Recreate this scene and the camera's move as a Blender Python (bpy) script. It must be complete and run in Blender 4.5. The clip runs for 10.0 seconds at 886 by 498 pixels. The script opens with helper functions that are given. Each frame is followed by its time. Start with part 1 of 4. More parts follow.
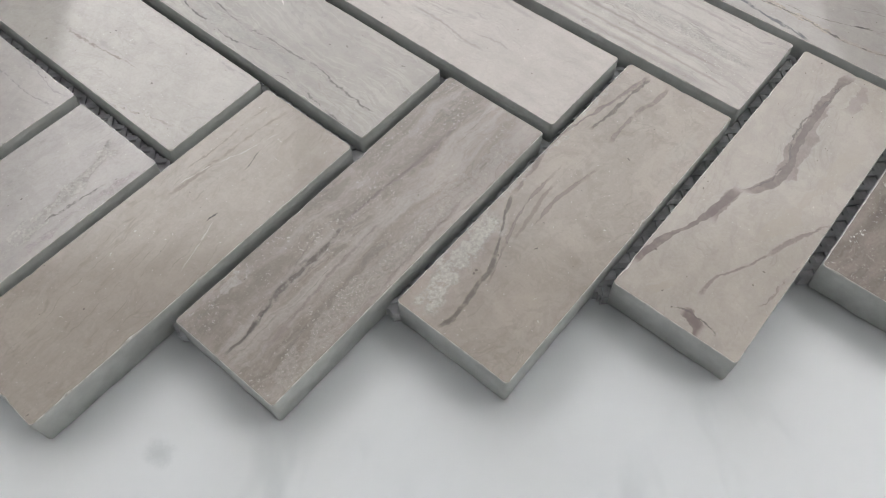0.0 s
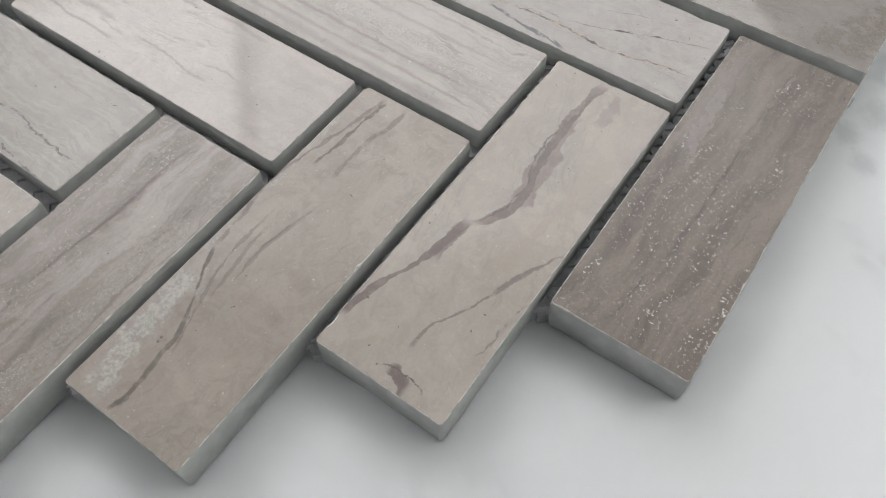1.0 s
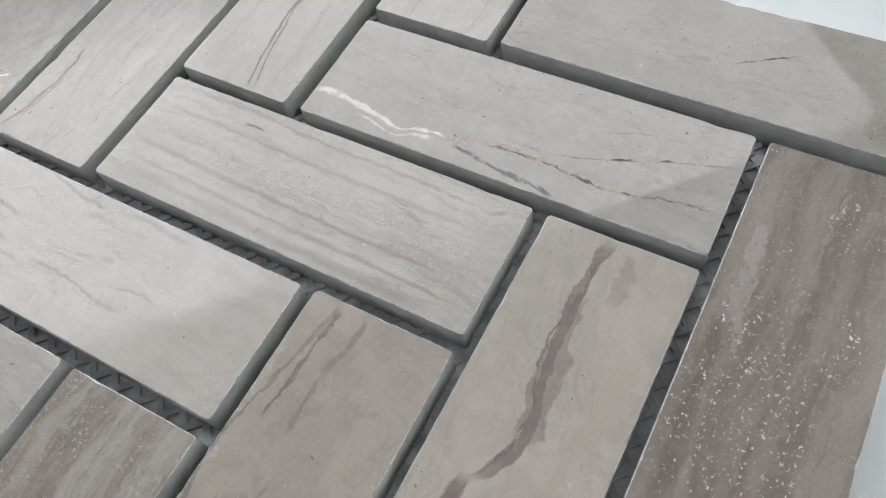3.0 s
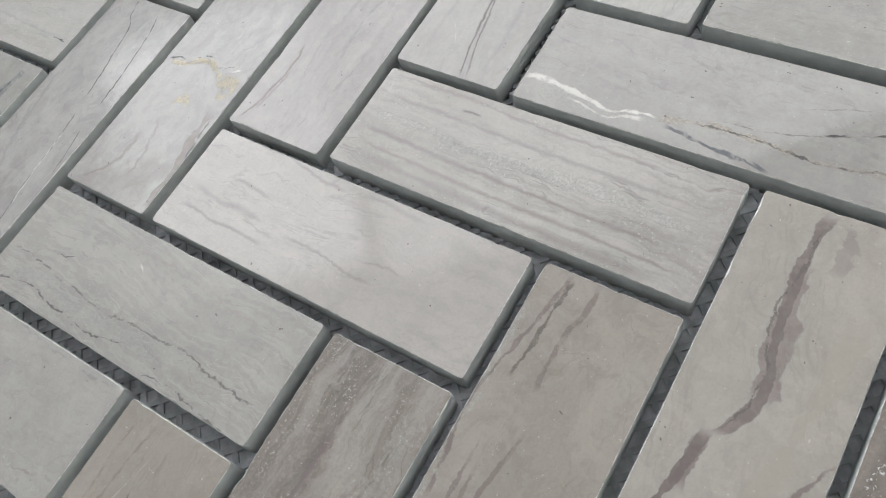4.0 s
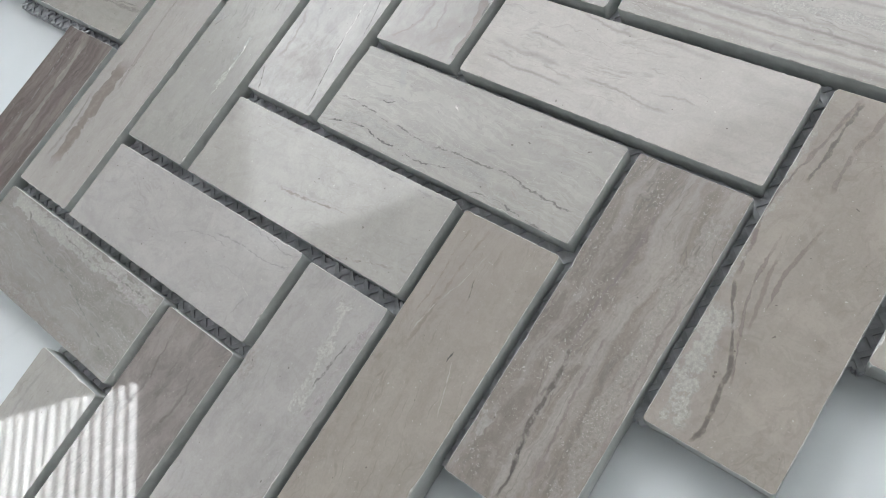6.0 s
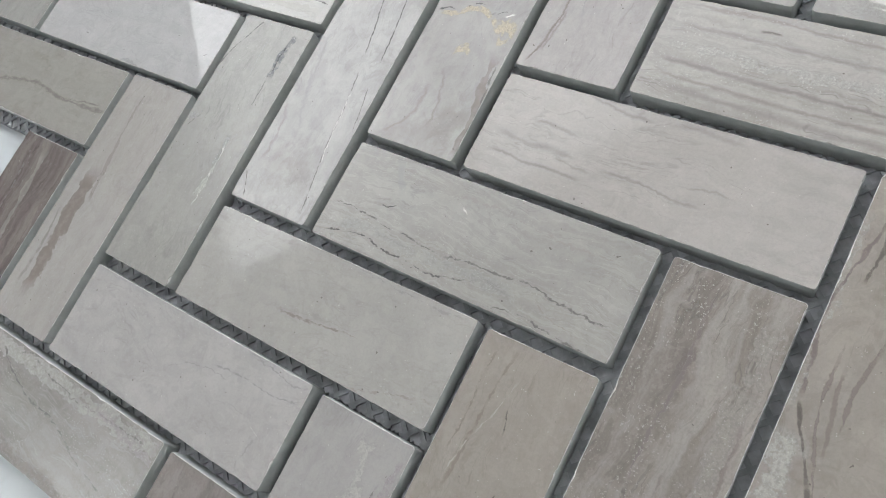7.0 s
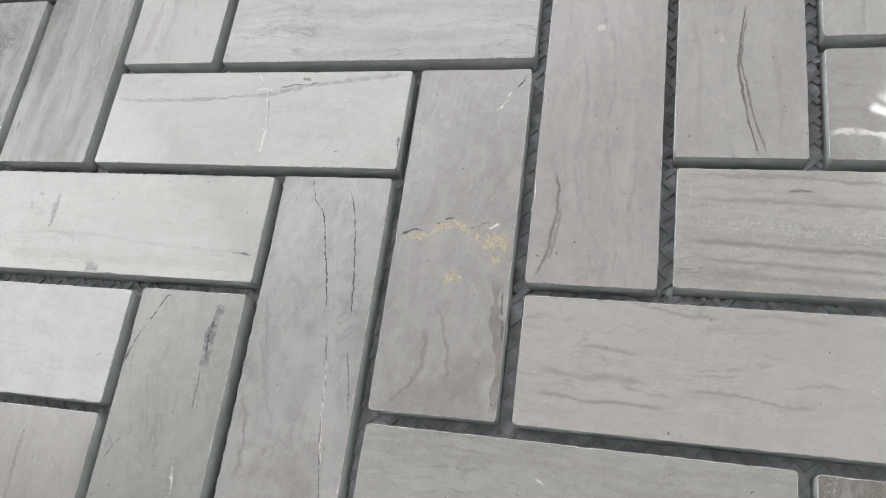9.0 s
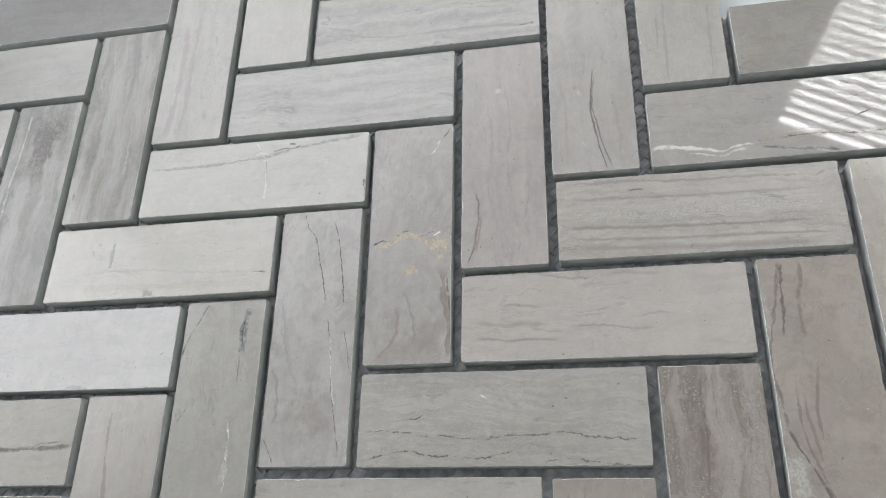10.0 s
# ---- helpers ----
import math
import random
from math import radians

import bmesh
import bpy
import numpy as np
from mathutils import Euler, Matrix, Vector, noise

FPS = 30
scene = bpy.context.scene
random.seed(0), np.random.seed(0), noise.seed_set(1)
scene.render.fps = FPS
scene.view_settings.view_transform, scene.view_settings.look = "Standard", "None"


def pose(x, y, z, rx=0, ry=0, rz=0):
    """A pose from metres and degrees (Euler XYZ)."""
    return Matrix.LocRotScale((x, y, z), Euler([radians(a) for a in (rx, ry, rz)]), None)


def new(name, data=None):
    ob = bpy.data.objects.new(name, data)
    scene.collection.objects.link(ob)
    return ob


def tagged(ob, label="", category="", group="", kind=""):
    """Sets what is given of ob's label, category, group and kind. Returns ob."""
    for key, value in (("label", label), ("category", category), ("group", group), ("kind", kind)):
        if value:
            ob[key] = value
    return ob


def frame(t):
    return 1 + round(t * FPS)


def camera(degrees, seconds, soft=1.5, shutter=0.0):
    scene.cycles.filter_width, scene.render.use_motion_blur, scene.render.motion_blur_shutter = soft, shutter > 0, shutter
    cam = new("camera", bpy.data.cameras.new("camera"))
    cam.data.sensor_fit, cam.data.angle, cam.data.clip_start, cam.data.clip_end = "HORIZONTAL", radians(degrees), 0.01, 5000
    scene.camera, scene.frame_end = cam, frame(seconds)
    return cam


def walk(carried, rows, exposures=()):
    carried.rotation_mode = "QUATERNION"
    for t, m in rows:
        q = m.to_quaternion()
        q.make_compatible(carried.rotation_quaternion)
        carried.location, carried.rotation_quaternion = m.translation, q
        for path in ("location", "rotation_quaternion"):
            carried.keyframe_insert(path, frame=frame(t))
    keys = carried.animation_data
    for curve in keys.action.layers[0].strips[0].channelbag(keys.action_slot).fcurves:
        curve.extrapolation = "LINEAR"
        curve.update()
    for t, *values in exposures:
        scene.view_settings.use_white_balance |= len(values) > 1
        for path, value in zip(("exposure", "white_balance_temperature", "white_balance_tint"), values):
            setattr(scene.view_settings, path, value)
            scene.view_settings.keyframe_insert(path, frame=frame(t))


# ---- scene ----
# ---- camera ----
cam = camera(59.71, 10.0, soft=0.78)
PATH = [
    (0.0, pose(0.15569, -0.0949, 0.12203, 31.803, 0.485, 40.005)),
    (0.5, pose(0.17243, -0.07266, 0.11527, 32.039, 0.429, 37.581)),
    (1.0, pose(0.1833, -0.05464, 0.11196, 32.289, 0.698, 35.226)),
    (1.5, pose(0.18871, -0.03833, 0.10639, 33.79, 1.579, 32.723)),
    (2.0, pose(0.1847, -0.02039, 0.10075, 33.76, 3.382, 31.201)),
    (2.2, pose(0.18019, -0.01306, 0.10007, 32.198, 3.709, 30.179)),
    (3.3, pose(0.15773, -0.00946, 0.10987, 30.439, 8.77, 28.676)),
    (3.5, pose(0.15474, -0.01215, 0.1132, 29.933, 10.388, 29.37)),
    (4.0, pose(0.14703, -0.02411, 0.12008, 28.758, 12.88, 31.154)),
    (4.5, pose(0.14205, -0.04119, 0.12526, 27.587, 14.997, 33.402)),
    (5.0, pose(0.14144, -0.05872, 0.13353, 27.042, 16.941, 35.142)),
    (5.2, pose(0.13997, -0.06268, 0.13865, 25.034, 17.439, 35.624)),
    (6.3, pose(0.13042, -0.06664, 0.14747, 23.583, 20.994, 34.287)),
    (6.5, pose(0.12486, -0.06122, 0.14895, 22.851, 21.228, 32.934)),
    (7.0, pose(0.11188, -0.04641, 0.14564, 21.702, 20.711, 29.264)),
    (7.5, pose(0.09233, -0.0385, 0.14032, 20.9, 19.302, 24.89)),
    (8.0, pose(0.0741, -0.03055, 0.13201, 20.924, 16.949, 19.745)),
    (8.5, pose(0.05929, -0.01995, 0.12507, 21.554, 14.526, 13.794)),
    (9.0, pose(0.04972, -0.01968, 0.1423, 21.685, 12.555, 7.74)),
    (9.5, pose(0.0552, -0.03232, 0.16911, 22.954, 11.389, 3.255)),
    (10.0, pose(0.06412, -0.05482, 0.20132, 23.518, 11.294, 0.98)),
]
cam.data.dof.use_dof, cam.data.dof.focus_distance, cam.data.dof.aperture_fstop = True, 0.17, 64.0
walk(cam, PATH, exposures=[(0.0, 0.26, 6450, 12.5), (2.2, 0.19, 6450, 12.5), (3.3, 0.36, 6180, 9), (5.0, 0.39, 6160, 9), (6.5, 0.36, 6130, 8.5), (8.0, 0.38, 6220, 10), (10.0, 0.30, 6200, 9.8)])

# ---- light ----
P = 0.0277          # pitch of the herringbone: tile width and joint
TW, TL, TT = 0.02503, 0.07637, 0.0078   # tile width, length, thickness
JOINT = P - TW
STEP = TL + JOINT
TABLE_Z = -TT - 0.0007
ROOM = pose(0, 0, 0, 0, 0, 45)          # the room stands at 45 degrees to the tiles

world = bpy.data.worlds.new("sky")
scene.world = world
world.use_nodes = True
sky = world.node_tree.nodes.new("ShaderNodeTexSky")
sky.sky_type, sky.sun_disc = "NISHITA", False
sky.sun_elevation, sky.sun_rotation = radians(40), radians(120)
back = world.node_tree.nodes["Background"]
world.node_tree.links.new(sky.outputs[0], back.inputs[0])
back.inputs[1].default_value = 0.1


def area_lamp(name, m, sx, sy, power, color):
    data = bpy.data.lights.new(name, "AREA")
    data.shape, data.size, data.size_y, data.energy, data.color = "RECTANGLE", sx, sy, power, color
    ob = new(name, data)
    ob.matrix_world = m
    return tagged(ob, kind="structure")


# soft fill lamp in front of an added, unseen window in the far wall
area_lamp("window_fill_lamp", ROOM @ pose(-0.1, 2.93, 1.2, -90, 0, 0), 2.4, 1.2, 26, (0.99, 1.0, 0.99))


# ---- materials ----
class Graph:
    """Short calls for shader nodes."""

    def __init__(self, name):
        self.mat = bpy.data.materials.new(name)
        self.mat.use_nodes = True
        self.tree = self.mat.node_tree
        self.bsdf = self.tree.nodes["Principled BSDF"]

    def put(self, socket, value):
        if isinstance(value, bpy.types.NodeSocket):
            self.tree.links.new(value, socket)
        elif isinstance(value, (tuple, list)) and len(value) == 3 and socket.type == "RGBA":
            socket.default_value = (*value, 1)
        else:
            socket.default_value = value

    def node(self, kind, **values):
        n = self.tree.nodes.new(kind)
        for key, value in values.items():
            self.put(n.inputs[key.replace("_", " ")], value)
        return n

    def math(self, op, a, b=0.0, c=0.0):
        n = self.tree.nodes.new("ShaderNodeMath")
        n.operation = op
        for i, v in enumerate((a, b, c)):
            self.put(n.inputs[i], v)
        return n.outputs[0]

    def vmath(self, op, a, b):
        n = self.tree.nodes.new("ShaderNodeVectorMath")
        n.operation = op
        self.put(n.inputs[0], a)
        self.put(n.inputs[1], b)
        return n.outputs[0]

    def noise(self, vec, scale=1.0, detail=3.0, rough=0.55, warp=0.0):
        n = self.node("ShaderNodeTexNoise", Vector=vec, Scale=scale, Detail=detail, Roughness=rough, Distortion=warp)
        return n.outputs[0]

    def step(self, v, lo, hi, a=0.0, b=1.0):
        n = self.tree.nodes.new("ShaderNodeMapRange")
        n.interpolation_type = "SMOOTHSTEP"
        for i, x in enumerate((v, lo, hi, a, b)):
            self.put(n.inputs[i], x)
        return n.outputs[0]

    def mix(self, fac, a, b):
        n = self.tree.nodes.new("ShaderNodeMix")
        n.data_type = "RGBA"
        self.put(n.inputs[0], fac)
        self.put(n.inputs[6], a)
        self.put(n.inputs[7], b)
        return n.outputs[2]

    def curve(self, v, points):
        n = self.tree.nodes.new("ShaderNodeFloatCurve")
        c = n.mapping.curves[0]
        c.points[0].location, c.points[1].location = points[0], points[-1]
        for q in points[1:-1]:
            c.points.new(*q)
        n.mapping.update()
        self.put(n.inputs[1], v)
        return n.outputs[0]

    def bump(self, height, strength, distance):
        n = self.node("ShaderNodeBump", Height=height, Strength=strength, Distance=distance)
        self.tree.links.new(n.outputs[0], self.bsdf.inputs["Normal"])

    def finish(self, color, rough, metal=0.0, spec=0.5):
        self.put(self.bsdf.inputs["Base Color"], color)
        self.put(self.bsdf.inputs["Roughness"], rough)
        self.bsdf.inputs["Metallic"].default_value = metal
        self.bsdf.inputs["Specular IOR Level"].default_value = spec
        return self.mat


def mapped(g, sx, sy, sz, ox=0.0, oy=0.0, oz=0.0):
    co = g.tree.nodes.new("ShaderNodeTexCoord").outputs["Object"]
    n = g.node("ShaderNodeMapping", Vector=co, Scale=(sx, sy, sz), Location=(ox, oy, oz))
    return n.outputs[0]


def paint(name, color, rough=0.6, scale=6.0, amount=0.12):
    g = Graph(name)
    co = mapped(g, 1, 1, 1)
    v = g.noise(co, scale, 5)
    fine = g.noise(co, scale * 40, 2)
    dark = tuple(c * (1 - amount) for c in color)
    g.bump(fine, 0.1, 0.002)
    return g.finish(g.mix(g.step(v, 0.3, 0.7), color, dark), g.math("MULTIPLY_ADD", v, 0.1, rough - 0.05))


# colours of veins
BROWN = (0.225, 0.19, 0.17)
DARK = (0.12, 0.1, 0.092)
MID = (0.3, 0.27, 0.245)
PALE = (0.42, 0.405, 0.38)
TAN = (0.4, 0.36, 0.305)
GREY = (0.3, 0.295, 0.285)
MAUVE = (0.36, 0.32, 0.325)
WISP = (0.25, 0.226, 0.208)
PLUM = (0.185, 0.15, 0.145)
WHITE = (0.78, 0.76, 0.72)
BLACK = (0.04, 0.038, 0.038)
INK = (0.115, 0.122, 0.135)
GOLD = (0.5, 0.435, 0.31)


def stone(seed, tone, tone2, band=0.5, line=0.3, cloud=0.3, speck=0.0, rough=0.2, tilt=0.0, veins=()):
    """Polished wood-vein marble. Along the tile x runs from -38 to 38 mm, across it y from -12.5 to 12.5 mm.
    veins: points (x, y) in mm, width in mm, colour, strength, wiggle in mm, fade of the ends in mm, and line, band, wisp or rock."""
    g = Graph("marble")
    co = mapped(g, 1000, 1000, 1000)
    off = g.vmath("ADD", co, (seed * 91.7, seed * 53.3, seed * 17.0))
    sep = g.node("ShaderNodeSeparateXYZ", Vector=co)
    x, y = sep.outputs[0], sep.outputs[1]
    wob = g.node("ShaderNodeTexNoise", Vector=off, Scale=0.055, Detail=4.0, Roughness=0.6)
    wv = g.vmath("SUBTRACT", wob.outputs[1], (0.5, 0.5, 0.5))
    wv = g.vmath("MULTIPLY", wv, (10.0, 9.0, 0.0))
    rot = g.node("ShaderNodeMapping", Vector=g.vmath("ADD", off, wv), Rotation=(0, 0, radians(tilt)))
    q = rot.outputs[0]
    b = g.noise(g.vmath("MULTIPLY", q, (0.02, 0.24, 0.1)), 1.0, 5.0, 0.6)
    fine = g.noise(g.vmath("MULTIPLY", q, (0.07, 1.0, 0.1)), 1.0, 4.0, 0.6)
    c = g.noise(off, 0.075, 3.0, 0.5, 0.6)
    c2 = g.noise(off, 0.2, 3.0, 0.55, 0.5)
    grain = g.noise(off, 1.7, 4.0, 0.65)
    ln = g.noise(g.vmath("MULTIPLY", q, (0.018, 0.15, 0.1)), 1.0, 3.0, 0.55)
    ln = g.math("ABSOLUTE", g.math("SUBTRACT", ln, 0.5))
    gate = g.step(g.noise(off, 0.05, 2.0), 0.42, 0.6)
    lmask = g.math("MULTIPLY", g.step(ln, 0.0, 0.014, 1.0, 0.0), gate)
    lmask = g.math("MULTIPLY", lmask, g.step(g.noise(off, 0.4, 2.0), 0.3, 0.6))
    light = tuple(min(1.0, t * 1.16) for t in tone)
    dim = tuple(t * 0.82 for t in tone2)
    col = g.mix(g.math("MULTIPLY", g.step(b, 0.36, 0.64), band), tone, tone2)
    col = g.mix(g.math("MULTIPLY", g.step(fine, 0.48, 0.7), band * 0.4), col, dim)
    col = g.mix(g.math("MULTIPLY", g.step(c, 0.5, 0.58), cloud * 0.8), col, light)
    col = g.mix(g.math("MULTIPLY", g.step(c2, 0.54, 0.6), cloud * 0.3), col, dim)
    col = g.mix(g.math("MULTIPLY", lmask, line), col, tuple(t * 0.5 for t in tone2))
    col = g.mix(g.math("MULTIPLY", g.step(grain, 0.4, 0.7), 0.2), col, dim)
    col = g.mix(g.math("MULTIPLY", g.step(g.noise(off, 0.55, 5.0, 0.7), 0.5, 0.66), 0.22), col, light)
    # agate-like contours and scattered crystals
    flow = g.noise(g.vmath("MULTIPLY", q, (0.045, 0.11, 0.1)), 1.0, 4.0, 0.55, 0.9)
    ring = g.math("ABSOLUTE", g.math("SUBTRACT", g.math("FRACT", g.math("MULTIPLY", flow, 7.0)), 0.5))
    ring = g.math("MULTIPLY", g.step(ring, 0.0, 0.16, 1.0, 0.0), g.step(g.noise(off, 0.07, 2.0), 0.45, 0.62))
    col = g.mix(g.math("MULTIPLY", ring, 0.12 + 0.3 * cloud), col, tuple(t * 0.74 for t in tone2))
    patch = g.noise(off, 0.13, 4.0, 0.6, 1.6)
    col = g.mix(g.math("MULTIPLY", g.step(patch, 0.56, 0.585), 0.1 + 0.25 * cloud), col, light)
    col = g.mix(g.math("MULTIPLY", g.step(patch, 0.42, 0.4), 0.08 + 0.2 * cloud), col, dim)
    crystal = g.step(g.noise(off, 1.3, 2.0, 0.6), 0.715, 0.75)
    col = g.mix(g.math("MULTIPLY", crystal, 0.35), col, WHITE)
    height = g.math("MULTIPLY", grain, 0.035)
    dull = g.math("MULTIPLY", lmask, line * 0.15)
    for i, (pts, width, colour, power, wiggle, ends, style) in enumerate(veins):
        along, across = x, y
        lo, hi, clo, chi = -38.2, 38.2, -12.5, 12.5
        if abs(pts[0][0] - pts[-1][0]) < abs(pts[0][1] - pts[-1][1]) * 0.9:
            along, across = y, x
            pts = [(p[1], p[0]) for p in pts]
            lo, hi, clo, chi = clo, chi, lo, hi
        ends = min(ends, abs(pts[0][0] - pts[-1][0]) * 0.45)
        kept = []
        for p in sorted(pts):
            if not kept or p[0] - kept[-1][0] > 0.4:
                kept.append(p)
        if len(kept) < 2:
            kept.append((kept[0][0] + 0.6, kept[0][1]))
        a = g.math("MULTIPLY_ADD", along, 1 / (hi - lo), -lo / (hi - lo))
        cv = g.curve(a, [((p[0] - lo) / (hi - lo), (p[1] - clo) / (chi - clo)) for p in kept])
        cv = g.math("MULTIPLY_ADD", cv, chi - clo, clo)
        vo = g.vmath("ADD", off, (i * 31.0, i * 17.0, 0.0))
        wn = g.math("SUBTRACT", g.noise(vo, 0.35, 4.0, 0.65), 0.5)
        thin = style == "line" and width < 0.5
        d = g.math("ABSOLUTE", g.math("MULTIPLY_ADD", wn, wiggle * 3.0, g.math("SUBTRACT", across, cv)))
        wd = g.step(g.noise(vo, 0.14, 3.0, 0.6), 0.32, 0.68, width * 0.4, width * 1.3)
        if thin:
            wd = g.step(g.noise(vo, 0.6, 4.0, 0.7), 0.35, 0.65, width * 0.2, width * 1.25)
        elif style == "wisp":
            wd = g.step(g.noise(vo, 0.09, 3.0, 0.6), 0.3, 0.7, width * 0.7, width * 1.5)
        soft = 0.0 if style == "wisp" else 0.75 if width < 3.0 else 0.45 if style == "rock" else 0.0
        m = g.step(g.math("DIVIDE", d, wd), 0.35 if style == "line" else soft, 1.0, 1.0, 0.0)
        m = g.math("MULTIPLY", m, g.step(along, kept[0][0] - 0.2, kept[0][0] + ends))
        m = g.math("MULTIPLY", m, g.step(along, kept[-1][0] - ends, kept[-1][0] + 0.2, 1.0, 0.0))
        m = g.math("MULTIPLY", m, power)
        if style == "line":
            m = g.math("MULTIPLY", m, g.step(g.noise(vo, 0.45, 3.0), 0.36, 0.52, 0.12 if thin else 0.35, 1.0))
            if thin and colour == DARK:
                colour = (0.07, 0.062, 0.06)
            if width < 1.2:
                height = g.math("MULTIPLY_ADD", m, -0.6, height)
        elif style == "wisp":
            m = g.math("MULTIPLY", m, g.step(g.noise(vo, 0.12, 3.0), 0.3, 0.6, 0.7, 1.0))
        elif style == "band":
            m = g.math("MULTIPLY", m, g.step(g.noise(vo, 0.5, 4.0), 0.3, 0.6, 0.72, 1.0))
        else:
            crust = g.noise(vo, 1.5, 5.0, 0.7)
            m = g.math("MULTIPLY", m, g.step(g.noise(vo, 0.45, 4.0), 0.36, 0.5, 0.15, 1.0))
            lit = tuple(min(0.9, t * 1.12) for t in colour)
            low = tuple(t * 0.74 for t in colour)
            colour = g.mix(g.step(crust, 0.36, 0.64), low, lit)
            # sparse white glints painted into the crust
            colour = g.mix(g.math("MULTIPLY", g.step(g.noise(vo, 2.2, 2.0, 0.7), 0.62, 0.67), 0.4), colour, WHITE)
            height = g.math("MULTIPLY_ADD", g.math("MULTIPLY", m, crust), 1.2, height)
        dull = g.math("MULTIPLY_ADD", m, 0.2 if style in ("line", "rock") else 0.05, dull)
        col = g.mix(m, col, colour)
    if speck:
        s = g.noise(off, 1.9, 2.0, 0.7)
        sm = g.math("MULTIPLY", g.step(s, 0.61, 0.66), g.step(b, 0.42, 0.6, 0.15, 1.0))
        sm = g.math("MULTIPLY", sm, g.step(g.noise(off, 0.14, 2.0), 0.4, 0.6, 0.15, 1.0))
        col = g.mix(g.math("MULTIPLY", sm, speck), col, WHITE)
        height = g.math("MULTIPLY_ADD", sm, -speck * 0.6, height)
    pit = g.step(g.noise(off, 0.9, 1.0), 0.775, 0.8)
    col = g.mix(g.math("MULTIPLY", pit, 0.7), col, DARK)
    height = g.math("MULTIPLY_ADD", pit, -0.8, height)
    height = g.math("MULTIPLY_ADD", g.noise(off, 0.16, 2.0), 0.25, height)
    g.bump(height, 0.05 if rough < 0.07 else 0.18 if rough < 0.12 else 0.3, 0.0002)
    rough = 0.03 if rough < 0.07 else rough * 0.75
    r = g.math("MULTIPLY_ADD", g.math("SUBTRACT", fine, 0.5), rough * 0.4, rough)
    return g.finish(col, g.math("ADD", r, dull))


def sawn_stone():
    """The sawn, unpolished sides of the tiles, in pale mottled grey."""
    g = Graph("sawn_marble")
    co = mapped(g, 1000, 1000, 1000)
    n = g.noise(co, 0.25, 4.0)
    saw = g.noise(g.vmath("MULTIPLY", co, (0.5, 0.5, 6.0)), 1.0, 3.0)
    col = g.mix(g.step(n, 0.35, 0.65), (0.53, 0.545, 0.53), (0.45, 0.465, 0.452))
    col = g.mix(g.math("MULTIPLY", g.step(saw, 0.5, 0.7), 0.25), col, (0.5, 0.5, 0.48))
    g.bump(saw, 0.3, 0.0003)
    return g.finish(col, 0.55)


def worn_lit_edge():
    """The eased upper edge: bruised crystals between plain stretches, paled as if catching light."""
    g = Graph("worn_lit_edge")
    co = mapped(g, 1000, 1000, 1000)
    col = g.mix(g.step(g.noise(co, 0.5, 4.0, 0.7), 0.38, 0.55), (0.4, 0.38, 0.36), (0.68, 0.67, 0.64))
    return g.finish(col, 0.4)


def table_material():
    g = Graph("white_marble_top")
    co = mapped(g, 1, 1, 1)
    smoke = g.noise(co, 5.0, 6.0, 0.62, 1.2)
    vein = g.math("ABSOLUTE", g.math("SUBTRACT", g.noise(co, 3.2, 6.0, 0.6, 1.6), 0.5))
    vm = g.math("MULTIPLY", g.step(vein, 0.0, 0.02, 1.0, 0.0), g.step(g.noise(co, 14.0, 3.0), 0.5, 0.66))
    col = g.mix(g.step(smoke, 0.45, 0.75), (0.72, 0.75, 0.77), (0.65, 0.685, 0.705))
    col = g.mix(g.math("MULTIPLY", vm, 0.4), col, (0.27, 0.32, 0.34))
    ragged = g.noise(co, 160.0, 5.0, 0.7)
    for sx, sy, size in ((0.1965, -0.0775, 0.006), (0.1875, -0.0885, 0.005), (0.187, -0.08, 0.0045), (-0.003, -0.133, 0.0035)):
        far = g.node("ShaderNodeVectorMath")
        far.operation = "DISTANCE"
        g.put(far.inputs[0], co)
        far.inputs[1].default_value = (sx, sy, TABLE_Z)
        spot = g.step(g.math("MULTIPLY_ADD", ragged, -size * 1.6, far.outputs["Value"]), -size * 0.75, size * 0.1, 1.0, 0.0)
        col = g.mix(g.math("MULTIPLY", spot, 0.32), col, (0.24, 0.29, 0.3))
    g.bump(g.noise(co, 400.0, 2.0), 0.05, 0.0005)
    return g.finish(col, g.math("MULTIPLY_ADD", smoke, 0.1, 0.3))


def glow(name, color, strength):
    g = Graph(name)
    g.bsdf.inputs["Emission Strength"].default_value = strength
    g.put(g.bsdf.inputs["Emission Color"], color)
    return g.finish(color, 0.5)


M_TABLE = table_material()
M_SAWN = sawn_stone()
M_EDGE = worn_lit_edge()
M_WALL = paint("wall_paint", (0.8, 0.8, 0.79), 0.7)
M_CEIL = paint("ceiling_paint", (0.84, 0.84, 0.83), 0.75)
M_FLOOR = paint("floor_vinyl", (0.4, 0.39, 0.38), 0.4)
M_FRAME = paint("white_enamel", (0.75, 0.75, 0.74), 0.35, 12.0, 0.05)
M_GLOW = glow("lamp_diffuser", (1.0, 0.985, 0.96), 2.6)
# glow of the added fill panel, no known lamp
M_FILL_PANEL = glow("fill_panel_diffuser", (1.0, 0.985, 0.96), 1.6)
M_MILD = glow("mild_lamp_diffuser", (1.0, 0.985, 0.96), 10.0)
M_BRIGHT = glow("bright_lamp_diffuser", (1.0, 0.985, 0.96), 15.0)
M_GLUE = paint("grey_glue", (0.62, 0.63, 0.65), 0.5, 300.0, 0.4)
M_NET = paint("grey_fibreglass", (0.5, 0.51, 0.53), 0.6, 300.0, 0.4)


